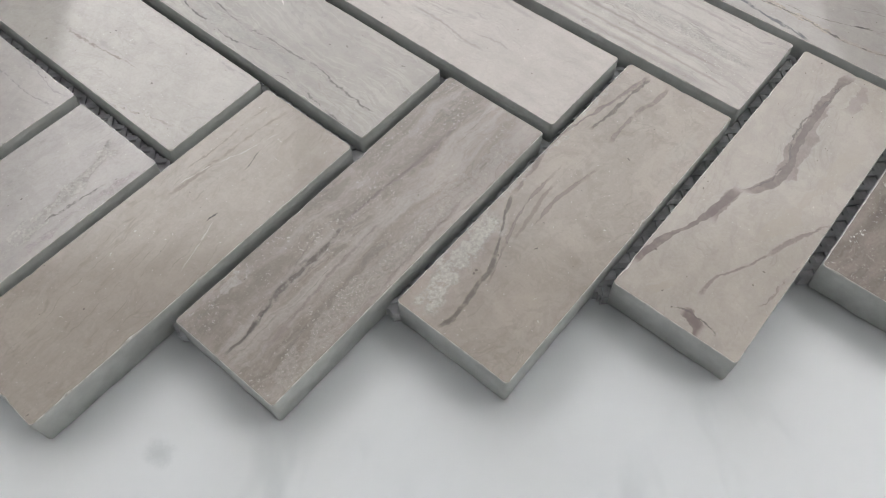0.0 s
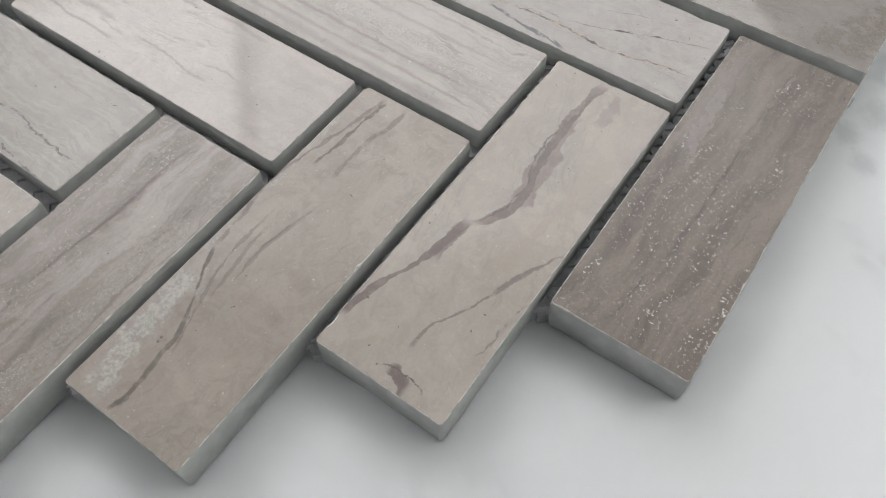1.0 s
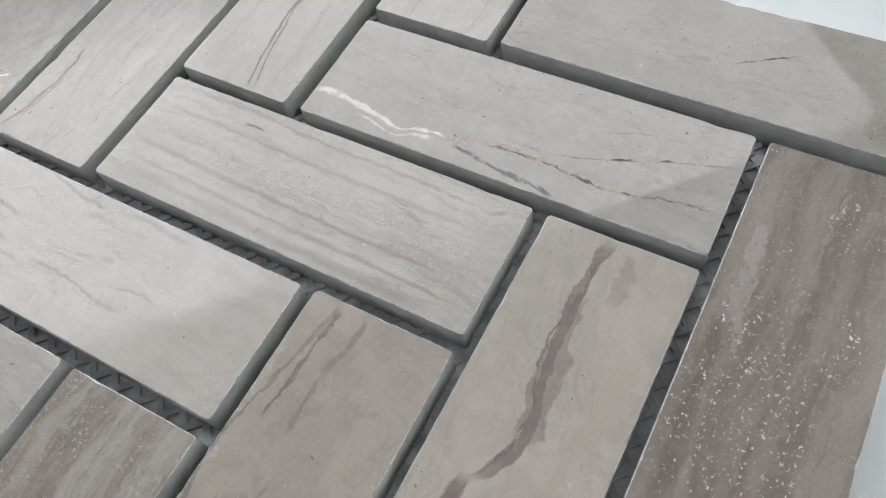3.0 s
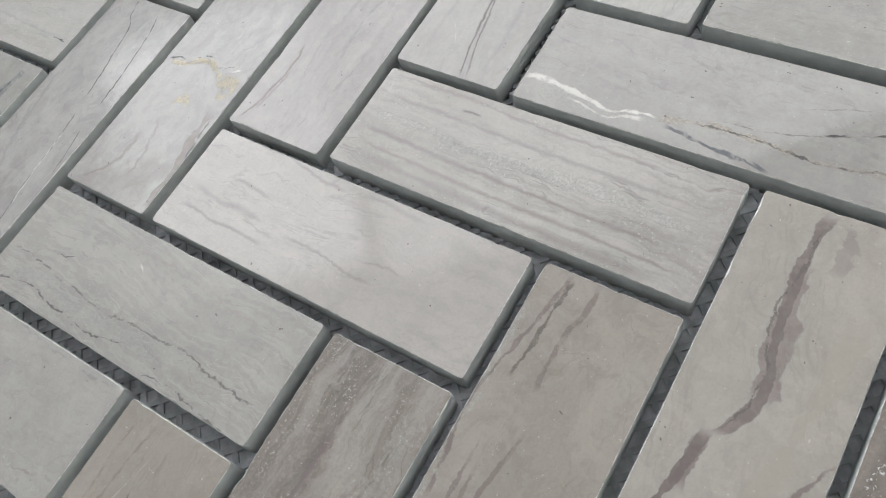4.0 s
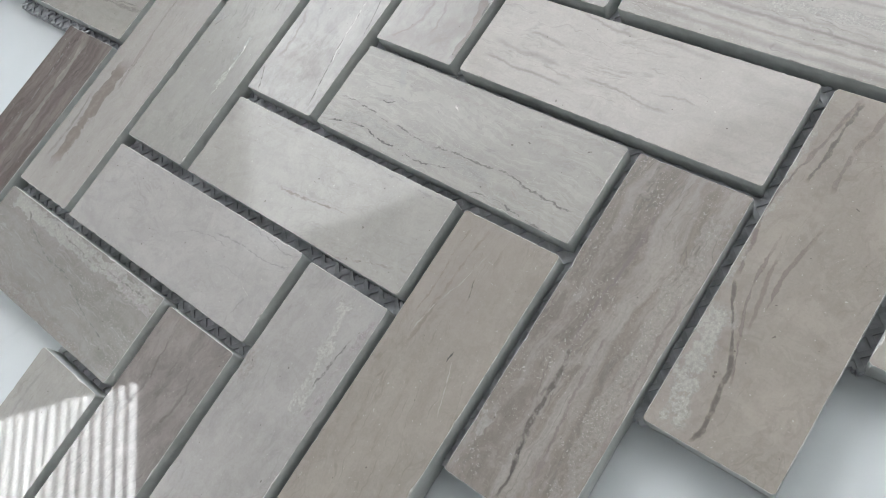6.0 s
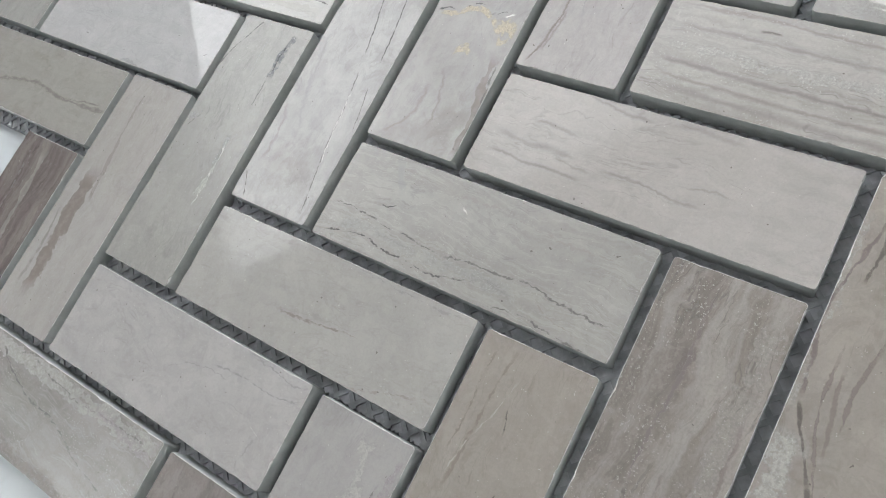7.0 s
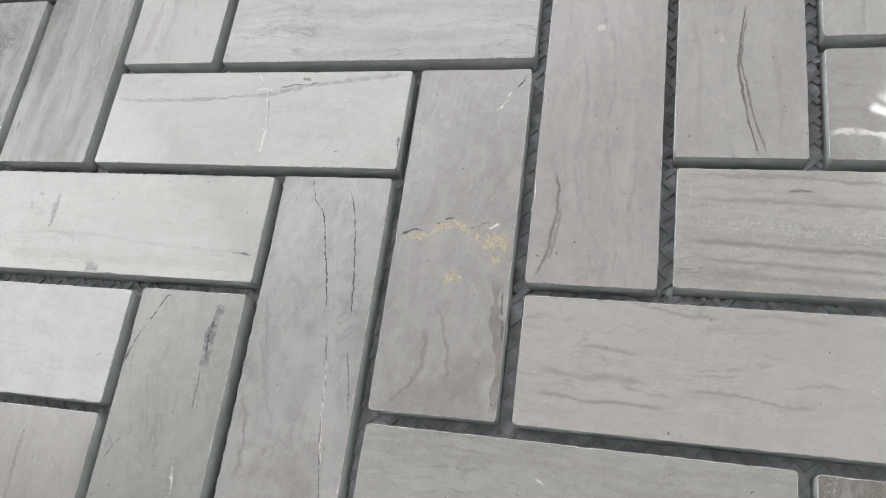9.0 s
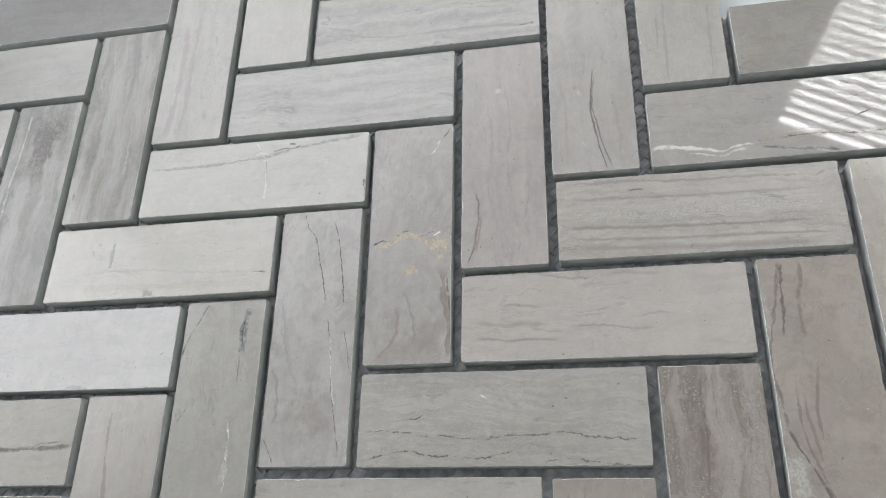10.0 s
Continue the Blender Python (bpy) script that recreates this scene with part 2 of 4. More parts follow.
# ---- building helpers ----
def part(name, bm, material, parent=None, label=""):
    me = bpy.data.meshes.new(name)
    bm.to_mesh(me)
    bm.free()
    me.materials.append(material)
    ob = new(name, me)
    ob.parent = parent
    return tagged(ob, label) if label else ob


def box(bm, x0, y0, z0, x1, y1, z1, bevel=0.0):
    r = bmesh.ops.create_cube(bm, size=1.0)
    bmesh.ops.scale(bm, vec=(x1 - x0, y1 - y0, z1 - z0), verts=r["verts"])
    bmesh.ops.translate(bm, vec=((x0 + x1) / 2, (y0 + y1) / 2, (z0 + z1) / 2), verts=r["verts"])
    if bevel:
        es = list({e for v in r["verts"] for e in v.link_edges})
        bmesh.ops.bevel(bm, geom=es, offset=bevel, segments=2, affect="EDGES")


def boxes(name, rows, material, parent=None, label="", bevel=0.0):
    bm = bmesh.new()
    for r in rows:
        box(bm, *r, bevel=bevel)
    return part(name, bm, material, parent, label)


# ---- the room ----
# walls and floor are out of view, added to close in and bounce light
FLOOR_Z, CEIL_Z, RX, RY = TABLE_Z - 0.75, 2.0, 3.0, 3.0


def setting(name, rows, material, label, category):
    ob = boxes(name, rows, material)
    ob.matrix_world = ROOM
    return tagged(ob, label, category, kind="structure")


setting("floor", [(-RX - 0.2, -RY - 0.2, FLOOR_Z - 0.1, RX + 0.2, RY + 0.2, FLOOR_Z)], M_FLOOR, "unseen plain grey vinyl floor, added to close the room", "floor")
setting("ceiling", [(-RX - 0.2, -RY - 0.2, CEIL_Z, RX + 0.2, RY + 0.2, CEIL_Z + 0.1)], M_CEIL, "plain white ceiling with set-in light panels", "ceiling")
setting("wall_east", [(RX, -RY, FLOOR_Z, RX + 0.2, RY, CEIL_Z)], M_WALL, "unseen plain painted wall, added to bounce light", "wall")
setting("wall_west", [(-RX - 0.2, -RY, FLOOR_Z, -RX, RY, CEIL_Z)], M_WALL, "unseen plain painted wall, added to bounce light", "wall")
WX0, WX1, WZ0, WZ1 = -1.4, 1.2, 0.55, 1.85
setting("wall_south", [(-RX - 0.2, -RY - 0.2, FLOOR_Z, RX + 0.2, -RY, CEIL_Z)], M_WALL, "unseen plain white painted wall, added to bounce light", "wall")
setting("wall_north", [(-RX - 0.2, RY, FLOOR_Z, WX0, RY + 0.2, CEIL_Z), (WX1, RY, FLOOR_Z, RX + 0.2, RY + 0.2, CEIL_Z),
                       (WX0, RY, FLOOR_Z, WX1, RY + 0.2, WZ0), (WX0, RY, WZ1, WX1, RY + 0.2, CEIL_Z)], M_WALL, "unseen white painted wall with an added wide window", "wall")


mid = (WX0 + WX1) / 2
# this window is added out of view to account for the fill lamp
setting("unseen_window_1", [(WX0, RY + 0.06, WZ0, WX0 + 0.05, RY + 0.11, WZ1), (WX1 - 0.05, RY + 0.06, WZ0, WX1, RY + 0.11, WZ1),
                     (mid - 0.03, RY + 0.06, WZ0 + 0.05, mid + 0.03, RY + 0.11, WZ1 - 0.05),
                     (WX0 + 0.05, RY + 0.06, WZ0, WX1 - 0.05, RY + 0.11, WZ0 + 0.05), (WX0 + 0.05, RY + 0.06, WZ1 - 0.05, WX1 - 0.05, RY + 0.11, WZ1)],
        M_FRAME, "unseen white window frame with two wide lights, added for the fill lamp", "window")


def ceiling_light(x0, y0, x1, y1, ribs, half, glass, turn=0):
    lamp = new("ceiling_light")
    lamp.matrix_world = ROOM @ pose((x0 + x1) / 2, (y0 + y1) / 2, CEIL_Z, 0, 0, turn)
    hx, hy = (x1 - x0) / 2, (y1 - y0) / 2
    e = 0.025
    boxes("frame", [(-hx - e, -hy - e, -0.03, -hx, hy + e, 0), (hx, -hy - e, -0.03, hx + e, hy + e, 0),
                    (-hx, -hy - e, -0.03, hx, -hy, 0), (-hx, hy, -0.03, hx, hy + e, 0)], M_FRAME, lamp, "white enamelled lamp frame")
    boxes("diffuser", [(-hx, -hy, -0.012, hx, hy, -0.006)], glass, lamp, "glowing white diffuser")
    for i in range(1, ribs):
        at = (-hx + 2 * hx * i / ribs, 0, 0)
        if i == 1:
            rib = boxes("louvre", [(-half, -hy, -0.024, half, hy, -0.013)], M_FRAME, lamp)
            rib.location = at
        else:
            o = new("louvre", rib.data)
            o.parent, o.location = lamp, at
    return tagged(lamp, "unseen white ceiling light panel with thin louvres", "ceiling light", "ceiling lights")


# room axes: x along the tile diagonal (1, 1), y along (-1, 1)
ceiling_light(-2.45, 0.1, -1.72, 0.84, 15, 0.008, M_MILD)
ceiling_light(-1.25, 1.2, -0.33, 2.6, 1, 0.012, M_GLOW)
# added fill panel without a known source, brightens the far tiles
ceiling_light(-0.27, 1.1, 1.7, 2.9, 1, 0.012, M_FILL_PANEL)
ceiling_light(1.49, -0.716, 2.59, 0.584, 30, 0.01, M_BRIGHT, 15)

# ---- the table ----
table = new("table")
table.matrix_world = ROOM
boxes("tabletop", [(-0.8, -0.5, TABLE_Z - 0.03, 0.8, 0.5, TABLE_Z)], M_TABLE, table, "white marble-look tabletop with faint grey smudges", 0.003)
leg = boxes("leg", [(-0.025, -0.025, FLOOR_Z, 0.025, 0.025, TABLE_Z - 0.03)], M_FRAME, table)
leg.location = (-0.72, -0.42, 0)
for lx, ly in ((0.72, -0.42), (0.72, 0.42), (-0.72, 0.42)):
    o = new("leg", leg.data)
    o.parent, o.location = table, (lx, ly, 0)
tagged(table, "white table with a smooth marble-look top", "table")

# ---- the mosaic sheet ----
sheet = new("mosaic_sheet")
sheet.matrix_world = pose(0, 0, TABLE_Z)
tagged(sheet, "herringbone mosaic sheet of polished grey-brown marble on netting", "mosaic")
Z0 = -TABLE_Z       # height of the tile tops over the table


def tile_mesh(seed):
    """A slab with eased corners, worn edges and a few chips; x along it, the top at z 0."""
    rng = random.Random(seed)
    hx, hy, r = TL / 2, TW / 2, 0.0007
    ring = []
    for cx, cy, a0 in ((hx - r, hy - r, 0), (-hx + r, hy - r, 90), (-hx + r, -hy + r, 180), (hx - r, -hy + r, 270)):
        for a in (0, 30, 60, 90):
            t = radians(a0 + a)
            ring.append(Vector((cx + r * math.cos(t), cy + r * math.sin(t))))
    full = []
    for i, p in enumerate(ring):
        nx = ring[(i + 1) % len(ring)]
        n = max(1, int((nx - p).length / 0.0011))
        full += [p.lerp(nx, j / n) for j in range(n)]
    chips = [(rng.randrange(len(full)), rng.uniform(0.0002, 0.0006), rng.randint(1, 3)) for _ in range(9)]
    bm = bmesh.new()
    rings = []
    count = len(full)
    eat = [0.00018 + 0.00012 * abs(noise.noise((seed * 3.1, i * 0.35, 0.0))) for i in range(count)]
    for at, deep, wide in chips:
        for j in range(-wide, wide + 1):
            k = (at + j) % count
            eat[k] = max(eat[k], deep * (1 - abs(j) / (wide + 1)))
    for level in range(4):
        row = []
        for i, p in enumerate(full):
            d = Vector((-p.x, -p.y))
            ax, ay = hx - abs(p.x), hy - abs(p.y)
            inward = Vector((-math.copysign(1, p.x) if ax < 0.0009 else 0, -math.copysign(1, p.y) if ay < 0.0009 else 0))
            if inward.length:
                inward.normalize()
            e = eat[i]
            if level == 0:
                o, z = inward * e, 0.0
            elif level == 1:
                o, z = inward * e * 0.3, -e * 0.7
            elif level == 2:
                o, z = inward * 0.0, -0.0012
            else:
                o, z = inward * (0.0002 + 0.0002 * noise.noise((seed, i * 0.2, 5.0))), -TT
            row.append(bm.verts.new((p.x + o.x, p.y + o.y, z)))
        rings.append(row)
    bm.faces.new(rings[0])
    bm.faces.new(rings[3][::-1])
    for u, v in zip(rings, rings[1:]):
        for i in range(count):
            j = (i + 1) % count
            f = bm.faces.new((u[i], v[i], v[j], u[j]))
            f.smooth = u is not rings[1]
            f.material_index = 2 if u is rings[0] else 1
    bmesh.ops.recalc_face_normals(bm, faces=bm.faces)
    return bm


LOOKS = {}


def srgb(r, g, b):
    """A base colour from the tint that the stone shows in full daylight."""
    g = min(g, (r + b) / 2 + 1.5)
    return tuple(((c / 255 + 0.055) / 1.055) ** 2.4 * STONE for c in (r * 0.8 + g * 0.2 + 1.2, g, b * 0.92 + g * 0.08))


STONE = 1.05


def tile_look(kind, i, k, label, tone, tone2, shift=(0.0, 0.0), **rest):
    LOOKS[kind, i, k] = (label, shift, dict(tone=srgb(*tone), tone2=srgb(*tone2), **rest))


def more_veins(kind, i, k, veins):
    LOOKS[kind, i, k][2]["veins"] += veins


tile_look("V", 1, -4, "polished pale grey marble tile with soft streaks",
    (168, 166, 160), (150, 148, 142), band=0.4, line=0.2, cloud=0.2, speck=0.0, rough=0.055, tilt=0.0, shift=(0.00, 0.00), veins=[
    ([(16.8, 6.8), (27.3, 7.7), (36.0, 6.5)], 0.6, GREY, 0.5, 0.8, 6.0, "line")])
tile_look("V", 1, -3, "polished dark pinkish-grey marble tile",
    (142, 135, 131), (122, 114, 110), band=0.5, line=0.3, cloud=0.5, speck=0.1, rough=0.06, tilt=12.0, shift=(-0.09, -0.27), veins=[
    ([(9.9, 7.0), (17.1, 4.9), (27.3, 5.5), (33.0, 6.3)], 0.6, DARK, 0.44, 0.8, 4.0, "line"),
    ([(12.8, -5.3), (22.5, -7.0), (28.0, -6.4)], 0.5, DARK, 0.38, 0.8, 4.0, "line"),
    ([(32.8, 12.5), (37.0, 7.6), (35.8, -1.8)], 3.5, BROWN, 0.4, 2.0, 5.0, "band")])
tile_look("V", 1, -2, "light grey marble tile with a scaly pale streak",
    (166, 163, 160), (150, 147, 144), band=0.4, line=0.3, cloud=0.3, speck=0.1, rough=0.2, tilt=8.0, shift=(0.23, -0.54), veins=[
    ([(37.8, -1.4), (26.5, -4.3), (14.9, -6.0), (3.7, -7.5)], 1.8, PALE, 0.7, 1.2, 5, "rock"),
    ([(36.0, -11.7), (27.1, -10.5), (16.0, -10.2), (6.7, -10.3)], 0.9, MAUVE, 0.6, 1.2, 4, "rock"),
    ([(29.1, -9.1), (21.5, -7.9), (13.0, -7.4)], 0.4, DARK, 0.6, 0.9, 3, "line"),
    ([(16.7, 11.3), (11.2, 10.7), (5.8, 10.1)], 1.6, MID, 0.5, 1.2, 3, "rock"),
    ([(25.0, 6.6), (15.4, 5.7), (6.8, 3.5)], 0.35, GREY, 0.5, 0.9, 4, "line")])
tile_look("V", 1, -1, "plain warm grey marble tile with fine scratches",
    (158, 150, 142), (147, 139, 131), band=0.5, line=0.3, cloud=0.3, speck=0.05, rough=0.16, tilt=-6.0, shift=(0.02, -0.27), veins=[
    ([(38.1, 3.9), (28.9, 5.6), (19.7, 5.9), (11.2, 6.5), (4.4, 6.6)], 0.5, BROWN, 0.62, 0.8, 5.0, "line"),
    ([(36.9, 8.2), (29.4, 8.9), (19.7, 8.8), (11.1, 9.4)], 0.4, BROWN, 0.62, 0.8, 5.0, "line"),
    ([(31.6, 1.5), (23.0, 3.5), (15.5, 6.2), (8.0, 7.5)], 0.25, WHITE, 0.2, 0.4, 4.0, "line"),
    ([(9.9, -3.9), (8.4, -3.6), (6.9, -3.7)], 0.3, BLACK, 0.95, 0.3, 1.0, "line"),
    ([(25.7, 1.4), (22.5, 0.4), (19.8, -0.1)], 0.25, DARK, 0.75, 0.3, 2.0, "line"),
    ([(9.0, -4.3), (3.6, -6.2), (-3.8, -8.7)], 0.2, WHITE, 0.2, 0.3, 3.0, "line")])
tile_look("V", 1, 0, "banded brown-grey marble tile with a dark open crack",
    (161, 154, 148), (126, 117, 110), band=0.8, line=0.7, cloud=0.2, speck=0.35, rough=0.3, tilt=2.0, shift=(0.24, -0.29), veins=[
    ([(-37.4, -10.2), (-24.6, -9.3), (-12.2, -8.5), (0.3, -8.4), (13.7, -8.3), (33.9, -9.4)], 2.6, MID, 0.6, 1.2, 6, "rock"),
    ([(-38.1, 1.1), (-32.8, 0.5), (-26.1, 1.9), (-21.3, 2.5), (-12.7, 2.5), (-3.9, 3.7)], 0.77, DARK, 0.95, 0.6, 3, "line"),
    ([(-5.6, 3.6), (6.8, 3.2), (15.7, 2.3), (24.9, 2.6), (34.6, 2.9)], 0.55, PLUM, 0.9, 0.9, 5, "line"),
    ([(15.2, 2.5), (19.1, 2.7), (23.4, 2.1)], 1.5, PLUM, 0.6, 0.8, 2, "band"),
    ([(-33.8, 0.1), (-28.2, 1.1), (-24.3, 1.6)], 0.54, BLACK, 0.45, 0.8, 2, "line"),
    ([(-33.0, -7.5), (-21.5, -6.2), (-8.7, -5.2), (0.3, -5.5)], 0.92, DARK, 0.48, 0.9, 5, "line")])
more_veins("V", 1, 0, [
    ([(-34.4, -4.2), (-22.6, -3.1), (-9.8, -2.0), (3.0, -1.6)], 0.55, PLUM, 0.7, 0.7, 5, "line"),
    ([(-27.6, -12.4), (-15.9, -12.0), (-0.9, -10.8), (16.3, -10.4)], 0.67, PLUM, 0.6, 0.7, 5, "line"),
    ([(-33.2, 10.5), (-27.9, 10.4), (-21.0, 10.4)], 1.4, PALE, 0.3, 1.2, 3, "rock")])
tile_look("V", 1, 1, "warm grey marble tile with a scaly edge and brown veins",
    (158, 150, 142), (146, 138, 130), band=0.3, line=0.2, cloud=0.6, speck=0.05, rough=0.18, tilt=4.0, shift=(0.11, 0.01), veins=[
    ([(-37.9, 8.3), (-30.9, 8.9), (-24.2, 9.1), (-17.0, 10.2), (-11.2, 11.3)], 4.4, PALE, 0.8, 0.7, 2.5, "rock"),
    ([(-9.8, 11.7), (-1.6, 12.5), (9.0, 12.5), (19.6, 12.3), (30.9, 11.3)], 1.5, PALE, 0.55, 0.9, 4, "rock"),
    ([(-37.4, 3.4), (-33.8, 2.5), (-28.4, 3.1), (-22.7, 3.6), (-16.8, 6.0), (-12.1, 8.3), (-6.4, 10.8)], 0.58, DARK, 0.95, 0.4, 1.5, "line"),
    ([(-6.4, 10.8), (0.4, 11.2), (8.8, 12.4), (16.4, 11.4), (22.5, 10.0), (28.9, 8.6), (37.6, 7.0)], 0.50, PLUM, 0.95, 0.5, 2, "line"),
    ([(-25.8, 1.8), (-19.0, 3.9), (-13.2, 5.7), (-7.7, 7.2), (-1.0, 7.4), (6.4, 7.3)], 0.50, PLUM, 0.75, 0.5, 4, "line")])
more_veins("V", 1, 1, [
    ([(-15.7, 3.8), (-8.9, 4.9), (-2.3, 5.8), (3.5, 5.9)], 0.57, PLUM, 0.5, 0.5, 4, "line"),
    ([(37.0, 6.5), (32.3, 6.8), (27.5, 7.5), (22.1, 7.5), (16.8, 8.6)], 0.51, DARK, 0.92, 0.7, 2, "line"),
    ([(37.6, 2.2), (32.4, 2.1), (28.1, 3.2), (21.8, 3.7), (15.9, 3.2)], 0.57, PLUM, 0.85, 0.4, 3, "line"),
    ([(9.9, 1.5), (5.3, 2.2), (1.4, 2.9), (-2.5, 3.5), (-6.4, 3.3), (-10.0, 3.3)], 0.57, PLUM, 0.8, 0.4, 3, "line"),
    ([(30.8, -8.2), (24.4, -8.9), (18.9, -8.9), (14.1, -9.6)], 3, PALE, 0.3, 2, 4, "band")])
tile_look("V", 1, 2, "beige-grey marble tile with a meandering purplish-brown vein",
    (170, 164, 156), (163, 156, 147), band=0.4, line=0.2, cloud=0.4, speck=0.05, rough=0.17, tilt=-10.0, shift=(0.00, 0.09), veins=[
    ([(37.2, 1.2), (31.2, 2.2), (22.2, 2.2), (12.9, 1.7), (4.9, 0.1), (-1.1, 1.7), (-5.2, 4.8)], 1.1, PLUM, 0.85, 0.5, 2, "band"),
    ([(27.6, 1.7), (20.2, 1.5), (12.0, 1.3), (5.9, 0.1), (1.1, 0.2)], 2.5, PLUM, 0.62, 0.8, 4, "band"),
    ([(-4.5, 5.1), (-11.2, 6.3), (-17.3, 7.7), (-22.2, 9.7), (-27.6, 11.2), (-32.4, 12.1)], 0.9, PLUM, 0.9, 0.4, 2, "band"),
    ([(-5.2, 4.8), (-8.5, 5.7), (-11.9, 5.9), (-15.8, 5.9)], 1.5, PLUM, 0.75, 0.5, 3, "band"),
    ([(34.2, 1.7), (25.5, 2.0), (17.3, 3.4), (4.8, 1.1), (-4.0, 3.7)], 0.35, DARK, 0.6, 0.8, 3, "line")])
more_veins("V", 1, 2, [
    ([(36.8, -0.1), (33.8, -2.5), (28.8, -2.9), (26.3, -0.6)], 2, PLUM, 0.34, 0.9, 2, "band"),
    ([(-0.9, -12.5), (-6.1, -9.8), (-12.3, -7.2), (-17.7, -5.5), (-21.9, -3.2), (-26.6, -1.2), (-31.3, -1.0)], 0.54, PLUM, 0.85, 0.6, 3, "line"),
    ([(-13.0, -12.1), (-16.8, -11.2), (-21.7, -11.2), (-26.1, -9.9)], 0.41, PLUM, 0.75, 0.6, 2, "line"),
    ([(-35.4, 0.0), (-35.5, -2.3), (-36.4, -4.9)], 1.6, PLUM, 0.95, 0.8, 1, "band"),
    ([(-35.7, 1.6), (-34.6, -2.4), (-35.9, -7.6)], 0.34, DARK, 0.7, 0.8, 1.5, "line"),
    ([(22.0, -8.4), (5.0, -6.8), (-7.7, -4.9), (-16.3, -2.4)], 2, TAN, 0.5, 1.4, 6, "band"),
    ([(-36.7, 7.3), (-33.3, 5.3), (-30.7, 4.0)], 1.2, TAN, 0.6, 1, 2, "band")])
tile_look("V", 1, 3, "dark brown striped marble tile covered in pale specks",
    (140, 131, 123), (110, 101, 94), band=0.8, line=0.5, cloud=0.1, speck=1.0, rough=0.33, tilt=3.0, shift=(-0.45, -0.11), veins=[
    ([(12.5, -0.6), (3.9, -0.0), (-5.0, -0.2), (-11.6, 0.3), (-18.6, 0.5), (-22.4, 1.7)], 0.51, DARK, 0.85, 0.5, 4, "line"),
    ([(-22.4, 1.7), (-27.1, 2.2), (-32.7, 2.7), (-36.1, 2.6)], 0.37, DARK, 0.7, 0.5, 3, "line"),
    ([(10.1, 8.3), (-1.5, 9.6), (-10.2, 9.1), (-18.3, 8.6), (-26.2, 8.8)], 1.7, DARK, 0.42, 0.8, 6, "band"),
    ([(33.8, 8.9), (16.2, 9.1), (1.2, 9.0)], 3.2, MAUVE, 0.3, 1, 6, "band"),
    ([(14.2, -5.9), (3.7, -5.9), (-8.0, -5.9), (-17.8, -5.9)], 0.54, DARK, 0.35, 0.8, 6, "line"),
    ([(34.2, -1.4), (19.8, -0.1), (8.1, 0.8)], 0.48, BROWN, 0.7, 0.7, 4, "line"),
    ([(23.4, 8.2), (9.1, 7.9), (-1.7, 5.8)], 1.6, PALE, 0.2, 1, 4, "rock")])
more_veins("V", 1, 3, [
    ([(32.9, -10.9), (32.5, -11.7)], 0.54, BLACK, 0.95, 0.2, 0.5, "line")])
tile_look("H", 0, -3, "rough-edged grey marble tile with dark scaly seams",
    (150, 147, 142), (128, 124, 119), band=0.7, line=0.6, cloud=0.3, speck=0.5, rough=0.35, tilt=6.0, shift=(-0.08, 0.24), veins=[
    ([(-34.0, 10.5), (-3.7, 9.6), (24.5, 9.7), (38.2, 9.8)], 2.6, PALE, 0.55, 1.4, 5, "rock"),
    ([(-26.0, 10.3), (-7.3, 2.5), (4.8, 1.4), (16.7, -2.6), (31.0, -4.7)], 0.41, DARK, 0.7, 0.9, 3, "line"),
    ([(-14.4, 11.9), (5.4, 8.7), (20.2, 9.2), (33.9, 9.6)], 0.34, DARK, 0.6, 1.1, 3, "line"),
    ([(-18.9, 7.9), (-14.4, 11.9), (-1.2, 12.5)], 0.4, DARK, 0.6, 0.9, 2, "line"),
    ([(-30.8, -8.9), (-11.0, -10.0), (9.9, -11.2), (28.8, -12.3)], 1.9, BROWN, 0.6, 1.2, 3, "rock"),
    ([(14.6, 9.8), (30.8, 8.0), (38.2, 6.9)], 1.2, MAUVE, 0.6, 1.2, 3, "rock")])
tile_look("H", 0, -2, "pale polished grey marble tile with faint veins",
    (172, 169, 166), (160, 157, 154), band=0.3, line=0.25, cloud=0.4, speck=0.0, rough=0.13, tilt=4.0, shift=(0.00, 0.00), veins=[
    ([(10.3, 5.3), (20.0, 6.3), (31.9, 6.4), (38.2, 8.1)], 0.3, GREY, 0.8, 0.8, 3, "line"),
    ([(17.1, 12.5), (26.2, 11.2), (34.5, 10.5), (38.2, 11.1)], 0.3, GREY, 0.75, 0.8, 3, "line"),
    ([(-1.9, -3.8), (2.4, 1.6), (11.3, 4.2), (17.8, 4.0)], 0.3, GREY, 0.6, 0.9, 3, "line"),
    ([(31.6, -12.5), (30.4, -11.4), (30.6, -6.8), (32.2, -1.4)], 0.48, GREY, 0.5, 0.9, 3, "line"),
    ([(28.5, -1.7), (31.9, -3.1)], 0.25, WHITE, 0.6, 0.3, 1, "line")])
